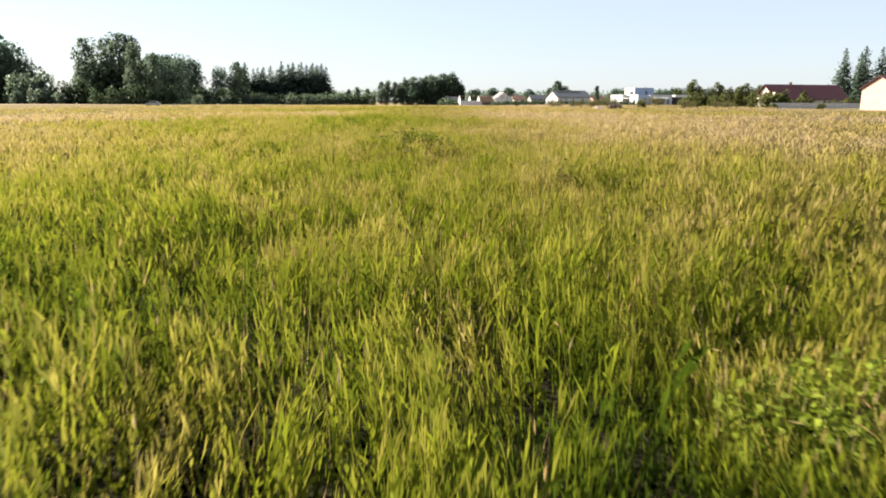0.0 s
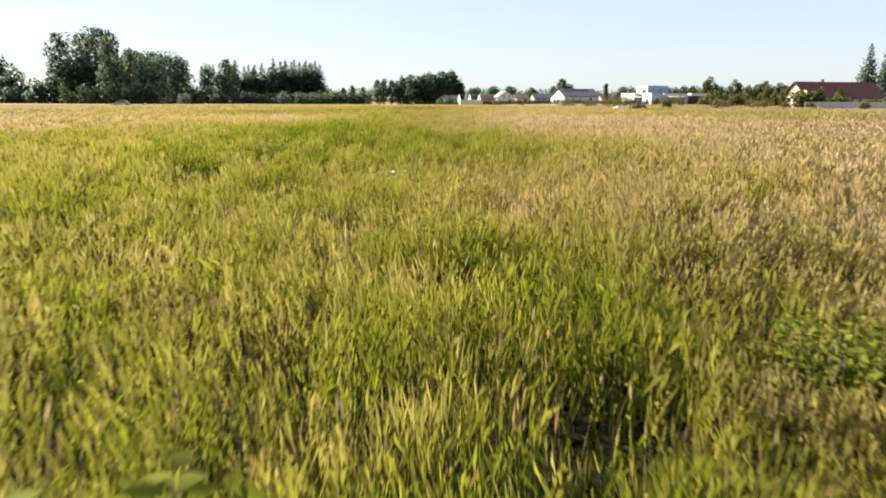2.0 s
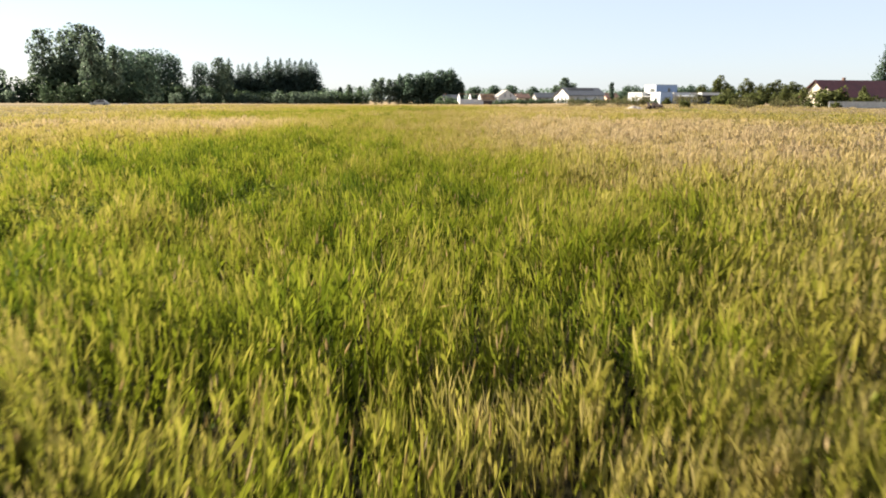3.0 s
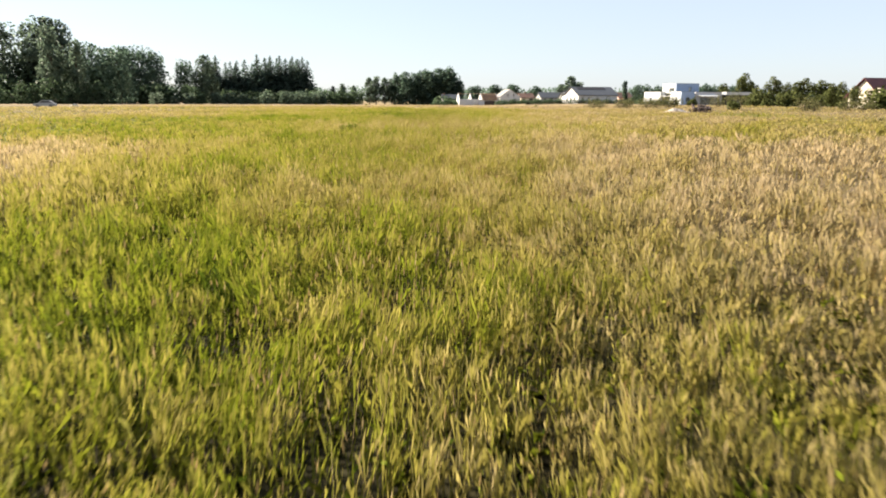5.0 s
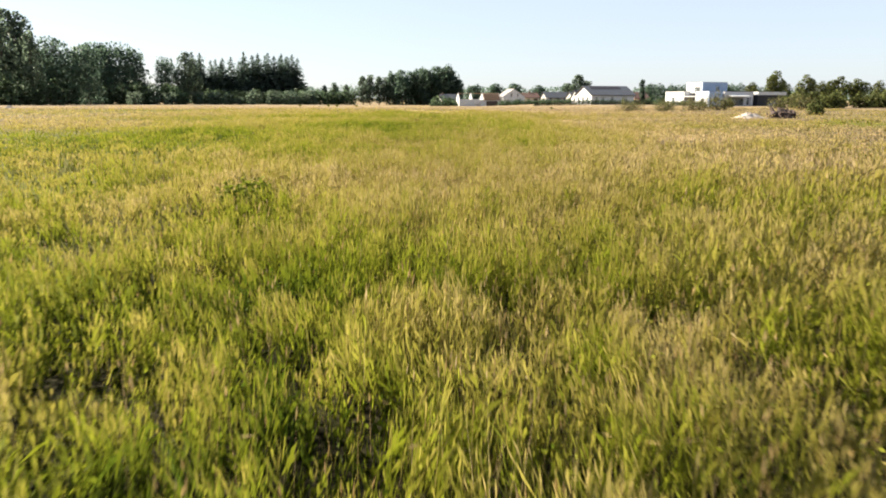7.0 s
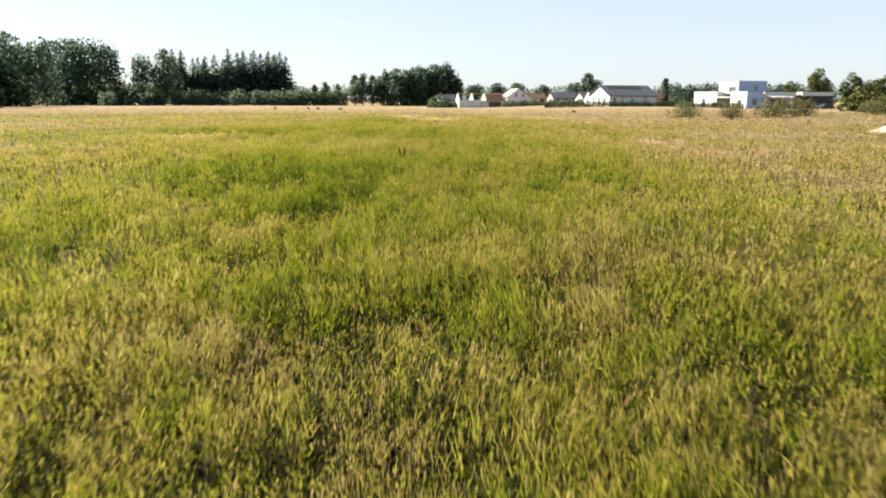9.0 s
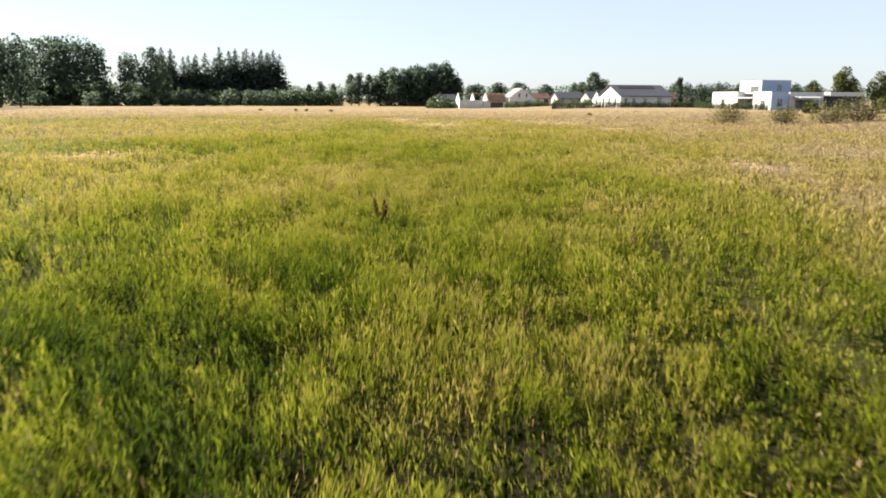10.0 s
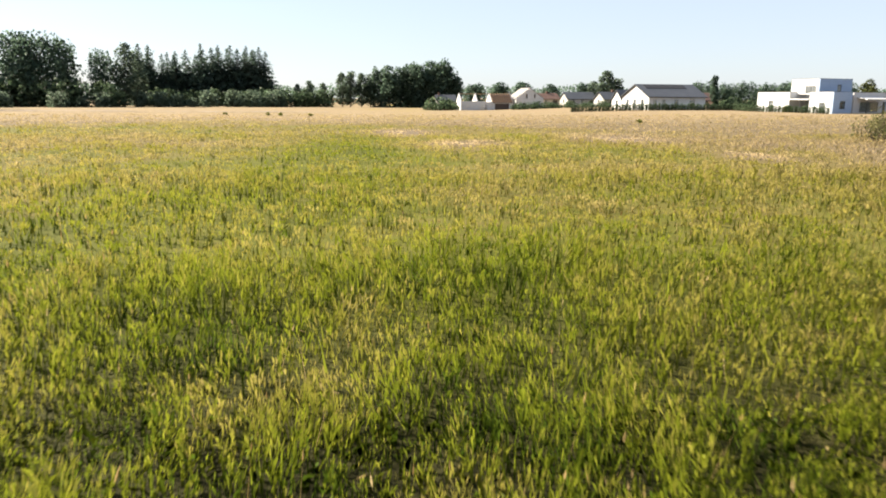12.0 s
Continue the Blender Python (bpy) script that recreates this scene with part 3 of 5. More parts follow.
def build_seed_stalks():
    """Ripe stalks with feathery heads above the sward, some of them bowed over."""
    vs, fs, dr, sh, base = [], [], [], [], 0
    for near, far, per, scale in ((0, 2.7, 44, 0.8), (2.7, 5, 20, 1.0), (5, 11, 6, 1.5), (11, 26, 1.6, 2.6), (26, 60, 0.3, 5.0)):
        half, y1 = far * 0.62 + 0.5, 149 + far
        n = int(per * 2 * half * (y1 + 8))
        x, y = 0.5 + (rng.random(n) * 2 - 1) * half, -8 + rng.random(n) * (y1 + 8)
        d = nearest_view(x, y)
        k = (d >= near) & (d < far) & (rng.random(n) < np.clip(dryness(x, y) * 1.5 - 0.1, 0.08, 1)) & (sward_height(x, y) > 0.2)
        x, y = x[k], y[k]
        n = len(x)
        h = sward_height(x, y) * (1.05 + 0.35 * rng.random(n)) + 0.04
        bow = rng.random(n) < 0.10
        lx, ly = h * rng.normal(0.06, 0.13, n), h * rng.normal(0, 0.13, n)
        z = ground_z(x, y)
        w = 0.0022 * scale
        head, hw = (0.05 + 0.05 * rng.random(n)), (0.004 + 0.005 * rng.random(n)) * scale ** 0.8
        a = rng.random(n) * math.pi
        cx, cy = np.cos(a), np.sin(a)
        top = np.stack([x + lx, y + ly, z + h], 1)
        dirx, diry = lx / h + np.where(bow, rng.normal(0, 1.2, n), 0), ly / h + np.where(bow, rng.normal(0, 1.2, n), 0)
        dirz = np.where(bow, rng.normal(-0.25, 0.3, n), 1.0)
        dv = np.stack([dirx, diry, dirz], 1)
        dv /= np.linalg.norm(dv, axis=1, keepdims=True)
        end = top + dv * head[:, None] * (1 + scale * 0.15)
        mid = top + dv * head[:, None] * 0.45
        s = np.stack([cx, cy, np.zeros(n)], 1)
        c = np.stack([-cy, cx, np.zeros(n)], 1)
        v = np.stack([np.stack([x - cx * w, y - cy * w, z], 1), np.stack([x + cx * w, y + cy * w, z], 1), top,
                      mid + s * hw[:, None], mid - s * hw[:, None], mid + c * hw[:, None], mid - c * hw[:, None], end], 1)
        o = base + np.arange(n)[:, None] * 8
        fs += [o + np.array(t) for t in ((0, 1, 2), (2, 3, 7), (2, 7, 4), (2, 5, 7), (2, 7, 6))]
        vs.append(v.reshape(-1, 3))
        dr.append(np.repeat(np.clip(rng.normal(0.5, 0.25, n), 0, 1), 8)), sh.append(np.repeat(rng.normal(1, 0.12, n), 8))
        base += 8 * n
    me = mesh_of("seed_stalks", np.concatenate(vs), [np.concatenate(fs)], M_SEED, {"dry": np.concatenate(dr), "shade": np.concatenate(sh)})
    tagged(new("seed_stalks", me), "ripe straw-coloured grass stalks with feathery seed heads", "grass", kind="stuff")


build_grass()
build_seed_stalks()


def build_herbs():
    """Small leaves of clover and other herbs low in the sward, near the flight line."""
    vs, fs, dr, sh, base = [], [], [], [], 0
    for near, far, per, size in ((0, 2.7, 50, 0.022), (2.7, 4.2, 32, 0.026), (4.2, 7.5, 14, 0.032)):
        half, y1 = far * 0.62 + 0.5, 149 + far
        n = int(per * 2 * half * (y1 + 8))
        x, y = 0.5 + (rng.random(n) * 2 - 1) * half, -8 + rng.random(n) * (y1 + 8)
        d = nearest_view(x, y)
        k = (d >= near) & (d < far) & (rng.random(n) < 0.25 + 1.1 * smooth(0.35, 0.7, fbm(x, y, 1.3, 31)))
        x, y = x[k], y[k]
        n = len(x)
        c = np.stack([x, y, ground_z(x, y) + sward_height(x, y) * (0.25 + 0.65 * rng.random(n))], 1)
        v, f = leaf_cards(c, size * (0.5 + rng.random(n)), rng, 0.3, 1.5)
        vs.append(v), fs.append(f + base)
        dr.append(np.repeat(dryness(x, y) - 0.15 + rng.normal(0, 0.12, n), 4)), sh.append(np.repeat(np.clip(rng.normal(1.0, 0.2, n), 0.5, 1.6), 4))
        base += len(v)
    me = mesh_of("meadow_herbs", np.concatenate(vs), [np.concatenate(fs)], M_GRASS, {"dry": np.concatenate(dr), "shade": np.concatenate(sh)})
    tagged(new("meadow_herbs", me), "small green and yellowing herb leaves among the grass", "herbs", kind="stuff")



build_herbs()


# ---- weeds in the meadow ----
def leaf_mesh(name, centres, sizes, mat, seed, flat=0.0, long=1.0, out=None, tone=None, round_off=False):
    r = np.random.default_rng(seed)
    v, f = leaf_cards(centres, sizes, r, flat, long, out)
    n = len(centres)
    t = np.clip(r.normal(0.5, 0.16, n) if tone is None else tone + r.normal(0, 0.08, n), 0, 1)
    soft = None
    if round_off:                                   # shade each bough as one rounded mass
        q = out / np.linalg.norm(out, axis=1, keepdims=True) + r.normal(0, 0.25, (n, 3))
        soft = np.repeat(q / np.linalg.norm(q, axis=1, keepdims=True), 4, axis=0)
    return mesh_of(name, v, [f], mat, {"tone": np.repeat(t, 4), "shade": np.repeat(np.clip(r.normal(1, 0.08, n), 0.5, 1.6), 4)}, soft)


def leafy_weed(x, y, radius, height, stems, leaf, seed, mat, label, category="weed", name="weed_clump"):
    r = np.random.default_rng(seed)
    ob = thing(name, place(x, y), label, category)
    st, cs = Solid(), []
    for _ in range(stems):
        a, q = r.random() * 6.283, radius * math.sqrt(r.random())
        bx, by, h = math.cos(a) * q, math.sin(a) * q, height * (0.65 + 0.45 * r.random()) * (1 - 0.35 * (q / radius) ** 2)
        tx, ty = bx * 1.25 + r.normal(0, 0.05), by * 1.25 + r.normal(0, 0.05)
        st.tube([(bx, by, -0.02), (bx * 0.5 + tx * 0.5, by * 0.5 + ty * 0.5, h * 0.55), (tx, ty, h)], [0.006, 0.005, 0.002], 3)
        k = 16
        u = np.linspace(0.2, 1.0, k)
        c = np.stack([bx + (tx - bx) * u, by + (ty - by) * u, h * u], 1) + r.normal(0, leaf * 0.55, (k, 3)) * (1, 1, 0.4)
        cs.append(c)
    tagged(part("stalk", st, M_STEM, ob), kind="stuff")
    cs = np.concatenate(cs)
    tagged(part("leaves", leaf_mesh("weed_leaves", cs, leaf * (0.6 + 0.8 * r.random(len(cs))), mat, seed + 1, 0.5, 1.4), None, ob), kind="stuff")
    return ob


def dock_plant(x, y, height, spikes, seed):
    r = np.random.default_rng(seed)
    ob = thing("dock_plant", place(x, y), "dark brown dried dock plant with upright seed spikes in the grass", "weed", "dock plants in the meadow")
    st, cs = Solid(), []
    for i in range(spikes):
        a = r.random() * 6.283
        q, h = 0.10 * r.random(), height * (0.7 + 0.4 * r.random())
        tx, ty = math.cos(a) * (q + 0.10), math.sin(a) * (q + 0.10)
        st.tube([(math.cos(a) * q, math.sin(a) * q, -0.02), (tx, ty, h)], [0.008, 0.003], 4)
        u = 0.4 + 0.6 * r.random(70)
        cs.append(np.stack([tx * u, ty * u, h * u], 1) + r.normal(0, 0.018, (70, 3)))
    tagged(part("stalk", st, M_DOCK, ob), kind="stuff")
    cs = np.concatenate(cs)
    tagged(part("seed_spikes", leaf_mesh("seed_spikes", cs, 0.03 + 0.02 * r.random(len(cs)), M_DOCK, seed), None, ob), kind="stuff")
    low = r.normal(0, 0.10, (26, 3)) * (1, 1, 0.3) + (0, 0, 0.16)
    tagged(part("leaves", leaf_mesh("dock_leaves", low, 0.12 + 0.10 * r.random(26), M_WEED, seed + 2, 0.4, 1.6), None, ob), kind="stuff")


def white_flowers(x, y, radius, count, seed):
    r = np.random.default_rng(seed)
    ob = thing("wildflower_clump", place(x, y), "small white wildflowers blooming among the grass", "wildflowers", "white wildflowers in the meadow")
    st, pts = Solid(), []
    for _ in range(count):
        a, q = r.random() * 6.283, radius * math.sqrt(r.random())
        px, py, h = math.cos(a) * q, math.sin(a) * q, 0.40 + 0.14 * r.random()
        st.tube([(px, py, 0), (px + r.normal(0, 0.02), py + r.normal(0, 0.02), h)], [0.003, 0.002], 3)
        pts.append(np.array([px, py, h]) + r.normal(0, 0.013, (9, 3)) * (1, 1, 0.5))
    tagged(part("stalk", st, M_STEM, ob), kind="stuff")
    pts = np.concatenate(pts)
    tagged(part("blossoms", leaf_mesh("blossoms", pts, 0.022 + 0.014 * r.random(len(pts)), M_PETAL, seed, 0.3), None, ob), kind="stuff")


leafy_weed(1.85, 3.35, 0.36, 0.50, 80, 0.05, 21, M_NETTLE, "bright green leafy nettle clump rising from the meadow grass", name="nettle_clump")
leafy_weed(2.35, 3.75, 0.36, 0.50, 70, 0.05, 22, M_NETTLE, "bright green leafy nettle clump rising from the meadow grass", name="nettle_clump")
leafy_weed(2.35, 12.5, 0.45, 0.74, 70, 0.055, 23, M_WEED, "dark green thistle clump standing over the grass", name="thistle_clump")
leafy_weed(-0.50, 21.6, 0.95, 0.92, 300, 0.075, 24, M_WEED, "tall broad green weed clump shading the grass beside wheel ruts", name="weed_clump")
leafy_weed(-1.5, 22.3, 0.7, 0.72, 130, 0.05, 25, M_WEED, "low green weed clump beside wheel ruts", name="weed_clump")
leafy_weed(2.9, 24.9, 0.38, 0.60, 60, 0.05, 26, M_WEED, "dull green weed clump in tall grass", name="weed_clump")
leafy_weed(-4.5, 42.5, 0.9, 0.55, 90, 0.055, 27, M_WEED, "dark green weed patch in the meadow", name="weed_clump")
leafy_weed(-2.0, 44.3, 0.7, 0.52, 70, 0.055, 28, M_WEED, "dark green weed patch in the meadow", name="weed_clump")
leafy_weed(-0.9, 68.0, 0.5, 0.46, 80, 0.045, 29, M_LIME, "yellow-green leafy weed clump in the grass", name="weed_clump")
leafy_weed(-3.2, 96.5, 0.45, 0.80, 44, 0.09, 30, M_WEED, "dark green thistle clump standing over the grass", name="thistle_clump")
leafy_weed(5.9, 156.5, 1.2, 0.40, 90, 0.05, 31, M_WEED, "broad low patch of dark green weeds", name="weed_clump")
leafy_weed(7.5, 157.3, 0.6, 0.42, 50, 0.05, 32, M_WEED, "dark green weed clump in the grass", name="weed_clump")
leafy_weed(3.3, 121.2, 0.4, 0.35, 30, 0.06, 33, M_RUSTY, "rusty red sorrel clump among the grass", name="sorrel_clump")
leafy_weed(1.5, 141.7, 0.35, 0.35, 36, 0.07, 34, M_WEED, "low leafy plantain clump in the grass", name="weed_clump")
for i, (x, y) in enumerate(((-31.7, 275), (-24, 272), (-21.5, 270), (-16.5, 268), (28, 240))):
    leafy_weed(x, y, 0.26, 0.5, 14, 0.13, 61 + i, M_WEED, "dark weed tuft standing in the dry far meadow", name="weed_clump")
dock_plant(-0.15, 139.05, 0.62, 7, 41)
dock_plant(7.4, 155.8, 0.55, 4, 44)
white_flowers(-0.31, 34.3, 0.16, 6, 51)
white_flowers(0.45, 33.95, 0.10, 3, 52)
white_flowers(1.16, 33.0, 0.14, 4, 53)
white_flowers(0.86, 33.0, 0.10, 3, 54)
white_flowers(-0.75, 20.1, 0.10, 3, 55)


# ---- trees ----
def crown_points(lobes, count, r, shell=0.55):
    """Leaf places spread over ellipsoid lobes (x, y, z, rx, ry, rz), mostly near their skins; also the way outward and how high each sits."""
    lob = np.array(lobes, float)
    wgt = (lob[:, 3] * lob[:, 4] * lob[:, 5]) ** (2 / 3)
    pick = r.choice(len(lob), count, p=wgt / wgt.sum())
    d = r.normal(0, 1, (count, 3))
    d /= np.linalg.norm(d, axis=1, keepdims=True)
    q = (shell + (1 - shell) * r.random(count)) ** 0.5
    q *= 0.85 + 0.3 * r.random(count)
    return lob[pick, :3] + d * q[:, None] * lob[pick, 3:], d


def broad_tree(name, label, height, width, mat, leaf, count, seed, low=0.2, lobes=26, columnar=0.0, category="tree"):
    """Tapered trunk, forking limbs, and a crown of uneven lobes with gaps between them."""
    r = np.random.default_rng(seed)
    ob = thing(name, Matrix.Identity(4), label, category)
    wood, lob = Solid(), []
    lean = r.normal(0, 0.03, 2) * height
    ax = lambda u: np.array([lean[0] * u, lean[1] * u, height * u])
    wood.tube([ax(u) - (0, 0, 0.3 if u == 0 else 0) for u in (0, 0.15, 0.4, 0.65, 0.9)], [height * k for k in (0.020, 0.015, 0.011, 0.006, 0.002)], 7)
    for i in range(lobes):
        u = low + (0.97 - low) * (i + r.random()) / lobes
        fill = math.sin(math.pi * min(1, ((u - low) / (1 - low)) * 0.82 + 0.14)) ** 0.65
        reach = width * 0.5 * fill * (0.35 + 0.65 * r.random()) * (1 - 0.3 * columnar)
        a = i * 2.4 + r.normal(0, 0.5)
        c = ax(u) + np.array([math.cos(a) * reach, math.sin(a) * reach, r.normal(0, 0.02) * height])
        s = width * (0.13 + 0.10 * r.random()) * (0.6 + 0.5 * fill)
        lob.append((*c, s, s, s * (0.75 + 0.9 * columnar + 0.3 * r.random())))
        if i % 2 == 0:
            f = ax(max(0.08, u - 0.16 - 0.1 * r.random()))
            wood.tube([f, (f + c) / 2 + (0, 0, height * 0.015), c], [height * 0.006, height * 0.004, height * 0.0015], 5)
    part("trunk", wood, M_BARK, ob)
    p, d = crown_points(lob, count, r)
    p[:, 2] = np.maximum(p[:, 2] * height / np.percentile(p[:, 2], 99.7), height * low * 0.5)
    tagged(part("crown", leaf_mesh("crown", p, leaf * (0.6 + 0.8 * r.random(count)), mat, seed + 1, 0.0, 1.2, d * 0.3, 0.35 + 0.3 * r.random(count), True), None, ob), kind="stuff")
    return ob


def fir_tree(name, label, height, width, leaf, count, seed):
    r = np.random.default_rng(seed)
    ob = thing(name, Matrix.Identity(4), label, "tree")
    wood = Solid().tube([(0, 0, -0.3), (0, 0, height * 0.5), (0, 0, height * 0.98)], [height * 0.014, height * 0.009, 0.03], 7)
    whorls = int(height * 2.2)
    total = sum((1 - (0.06 + 0.93 * i / whorls)) ** 0.8 + 0.05 for i in range(whorls))
    ps, ds = [], []
    for i in range(whorls):
        u = 0.06 + 0.93 * i / whorls
        reach0 = width * 0.5 * (1 - u) ** 0.75 * (0.8 + 0.4 * r.random()) + 0.05
        m = int(count * ((1 - u) ** 0.8 + 0.05) / total)
        boughs = 5 + int(7 * (1 - u))
        for k in range(boughs):
            a = r.random() * 6.283
            reach = reach0 * (0.5 + 0.7 * r.random())
            n = max(3, m // boughs)
            q = r.random(n) ** 0.6
            z = height * u - q * reach * 0.30 + r.normal(0, 0.18, n)
            wide = 0.10 + 0.20 * reach * q
            ps.append(np.stack([math.cos(a) * q * reach + r.normal(0, 1, n) * wide, math.sin(a) * q * reach + r.normal(0, 1, n) * wide, z], 1))
            ds.append(np.tile([math.cos(a), math.sin(a), -0.3], (n, 1)))
            if i % 3 == 0 and k < 3:
                wood.tube([(0, 0, height * u), (math.cos(a) * reach * 0.8, math.sin(a) * reach * 0.8, height * u - reach * 0.2)], [0.07, 0.02], 4)
    part("trunk", wood, M_BARK, ob)
    p = np.concatenate(ps)
    tagged(part("crown", leaf_mesh("crown", p, leaf * (0.6 + 0.8 * r.random(len(p))) * (1.1 - 0.7 * np.clip(p[:, 2] / height, 0, 1) ** 2), M_NEEDLE, seed + 1, 0.3, 1.5, np.concatenate(ds) * 1.2, None, True), None, ob), kind="stuff")
    return ob


def shrub(name, label, width, height, mat, leaf, count, seed, twiggy=False, category="shrub"):
    r = np.random.default_rng(seed)
    ob = thing(name, Matrix.Identity(4), label, category)
    wood, lob = Solid(), []
    for i in range(14):
        a, q = r.random() * 6.283, 0.5 * width * math.sqrt(r.random()) * 0.75
        h = height * (0.45 + 0.4 * r.random()) * (1 - 0.4 * (2 * q / width) ** 2)
        c = (math.cos(a) * q, math.sin(a) * q, h)
        wood.tube([(c[0] * 0.2, c[1] * 0.2, -0.1), (c[0] * 0.7, c[1] * 0.7, h * 0.6), c], [0.03 * height ** 0.5, 0.018, 0.006], 4)
        s = width * (0.12 + 0.08 * r.random())
        lob.append((*c, s, s, min(s, h * 0.55)) if not twiggy else (c[0], c[1], h * 0.55, s, s, h * 0.55))
        if not twiggy:
            lob.append((c[0] * 1.1, c[1] * 1.1, h * 0.4, s * 1.1, s * 1.1, h * 0.42))
    part("wood", wood, M_BARK, ob)
    p, d = crown_points(lob, count, r, 0.3 if twiggy else 0.6)
    p[:, 2] = np.maximum(p[:, 2] * height / np.percentile(p[:, 2], 99.3), 0.05)
    tagged(part("foliage", leaf_mesh("foliage", p, leaf * (0.6 + 0.8 * r.random(count)), mat, seed + 1, 0.0, 1.2, d * 0.3, None, True), None, ob), kind="stuff")
    return ob


def plant_all(kinds, rows, group=""):
    """Sets one of the given kinds at each row of x, y, height in metres and a turn; the first ones are moved there, the rest copied."""
    used = {}
    for i, (k, x, y, h, *w) in enumerate(rows):
        ob, tall = kinds[k % len(kinds)]
        h += 0.8 * float(smooth(300, 430, y) * smooth(45, 20, x))
        s = h / tall
        wide = (w[0] if w else 1.0) * s
        m = pose(x, y, gz(x, y), 0, 0, (i * 77) % 360) @ Matrix.Diagonal((wide, wide, s, 1))
        if ob in used:
            tagged(copy_thing(ob, m), group=group)
        else:
            used[ob] = m
    for ob, m in used.items():
        ob.matrix_basis = m
        tagged(ob, group=group)


TALL = [(broad_tree("poplar_tree", "tall grey-green poplar with an open airy crown behind the hedge", 28, 12, M_SILVER, 0.9, 3200, s, 0.06, 40, 0.45), 28) for s in (101, 111)]
plant_all(TALL, [(0, -151, 330, 28), (1, -145, 334, 28.5), (0, -138.5, 329, 30.2, 1.15), (1, -133, 333, 29), (0, -114, 289, 23.2, 0.85), (1, -109, 293, 19.5, 0.85), (0, -127.4, 480, 26, 1.0), (1, -123.5, 486, 23, 0.9)], "poplars at the field edge")
OAKS = [(broad_tree("oak_tree", "large dark green broadleaf tree with a dense uneven crown", 26, 22, M_BROAD, 1.05, 3800, s, 0.10, 50), 26) for s in (121, 131, 141)]
plant_all(OAKS, [(0, -197, 340, 30), (1, -188, 336, 25), (1, -174, 480, 30, 0.9), (0, -164, 476, 30.5, 0.85), (2, -156, 483, 29, 0.72), (0, -136.2, 480, 23.2, 0.62), (1, -192, 470, 26),
                 (2, -205, 452, 25), (0, -212, 335, 28), (1, -126, 338, 22, 0.7), (2, -117, 345, 20, 0.7)], "broadleaf trees at the field edge")
GROVE = [(broad_tree("ash_tree", "dark green rounded tree in a dense village grove", 17, 12.5, M_BROAD, 0.9, 2700, s, 0.03, 44, 0.5), 17) for s in (151, 161)]
plant_all(GROVE, [(0, -15, 491, 16.4, 0.8), (1, -11, 486, 17.6, 0.75), (0, -6, 490, 17.4, 0.8), (1, -1, 493, 18.6, 0.85), (0, 3, 487, 18.4, 0.85), (1, 8, 490, 19.8, 0.9), (0, 12.5, 488, 19.8, 0.85), (1, 17, 489, 17.4, 0.75), (0, 20, 486, 13.0, 0.7), (0, 88, 522, 10.0, 1.4), (1, 98, 524, 9.4, 1.5), (0, 30, 520, 10.4, 1.5), (1, 44, 524, 11.0, 1.5), (0, 56, 522, 10.4, 1.5), (1, 70, 526, 9.6, 1.5)], "grove of village trees")
LIGHT = [(broad_tree("birch_tree", "slender birch with a light grey-green crown", 12, 5.2, M_SILVER, 0.5, 2200, s, 0.12, 26, 0.6), 12) for s in (171, 181)]
plant_all(LIGHT, [(0, -33, 493, 14.6), (1, -29, 490, 15.0), (0, -24, 492, 14.4), (1, -20, 494, 14.0), (0, 74, 430, 12.8, 1.5), (1, 78.5, 432, 10.0, 1.5), (0, 70, 434, 9.0, 1.5), (0, -45, 520, 10.5), (1, -52, 524, 11.5), (0, -58, 522, 10)], "birches by the village")
FIRS = [(fir_tree("spruce_tree", "tall dark spruce with drooping ragged branches", 27, 17.0, 1.0, 2500, s), 27) for s in (191, 201, 211)]
plant_all(FIRS, [(0, -134.5, 520, 29.4), (1, -130.5, 522, 28.9), (2, -122, 524, 25.4), (0, -117.5, 522, 26.0), (1, -113, 524, 26.8), (2, -109, 527, 24.6), (0, -104.7, 522, 29.8), (1, -101, 527, 28.1),
                 (2, -97.5, 526, 29.2), (0, -92, 528, 29.4), (1, -88, 526, 27.6), (2, -84, 528, 29.0), (0, -81, 531, 27.6), (1, -78, 530, 28.8), (2, -75, 531, 26.6), (1, -132.5, 527, 26), (2, -126, 528, 25), (0, -120, 529, 24.5), (1, -106.5, 530, 27), (2, -99, 531, 27), (0, -94.5, 532, 28), (1, -86, 533, 27), (2, -82.5, 534, 27.5), (0, 185.7, 330, 25.6, 0.8), (1, 190, 322, 26.0, 0.85), (2, 195, 318, 25.2, 0.85), (1, 193, 330, 24.0, 0.8)], "spruces")
YARD = [(broad_tree("garden_birch", "bushy yellow-green garden tree at the field edge", 10, 5.6, M_OLIVE, 0.42, 2400, s, 0.08, 28, 0.45), 10) for s in (221, 231)]
plant_all(YARD, [(0, 111.5, 313, 10.6, 1.15), (1, 118, 318, 7.6, 1.4), (0, 124, 316, 9.6, 1.2), (1, 130, 321, 7.6, 1.4), (0, 140.5, 328, 9.4, 1.5), (1, 135, 322, 6.8, 1.5), (0, 149, 330, 8.8, 1.5), (1, 157, 333, 8.2, 1.5), (0, 108, 321, 7.4), (1, 146, 326, 7.2), (0, 99, 224, 5.2), (1, 113, 221, 5.4, 0.9), (0, 96.5, 229, 5.8)], "garden trees behind the field")
BELT = [(broad_tree("belt_tree", "dark green tree in a dense belt behind the gardens", 8.5, 6.5, M_BROAD, 0.45, 1500, s, 0.03, 30, 0.5), 8.5) for s in (235, 236)]
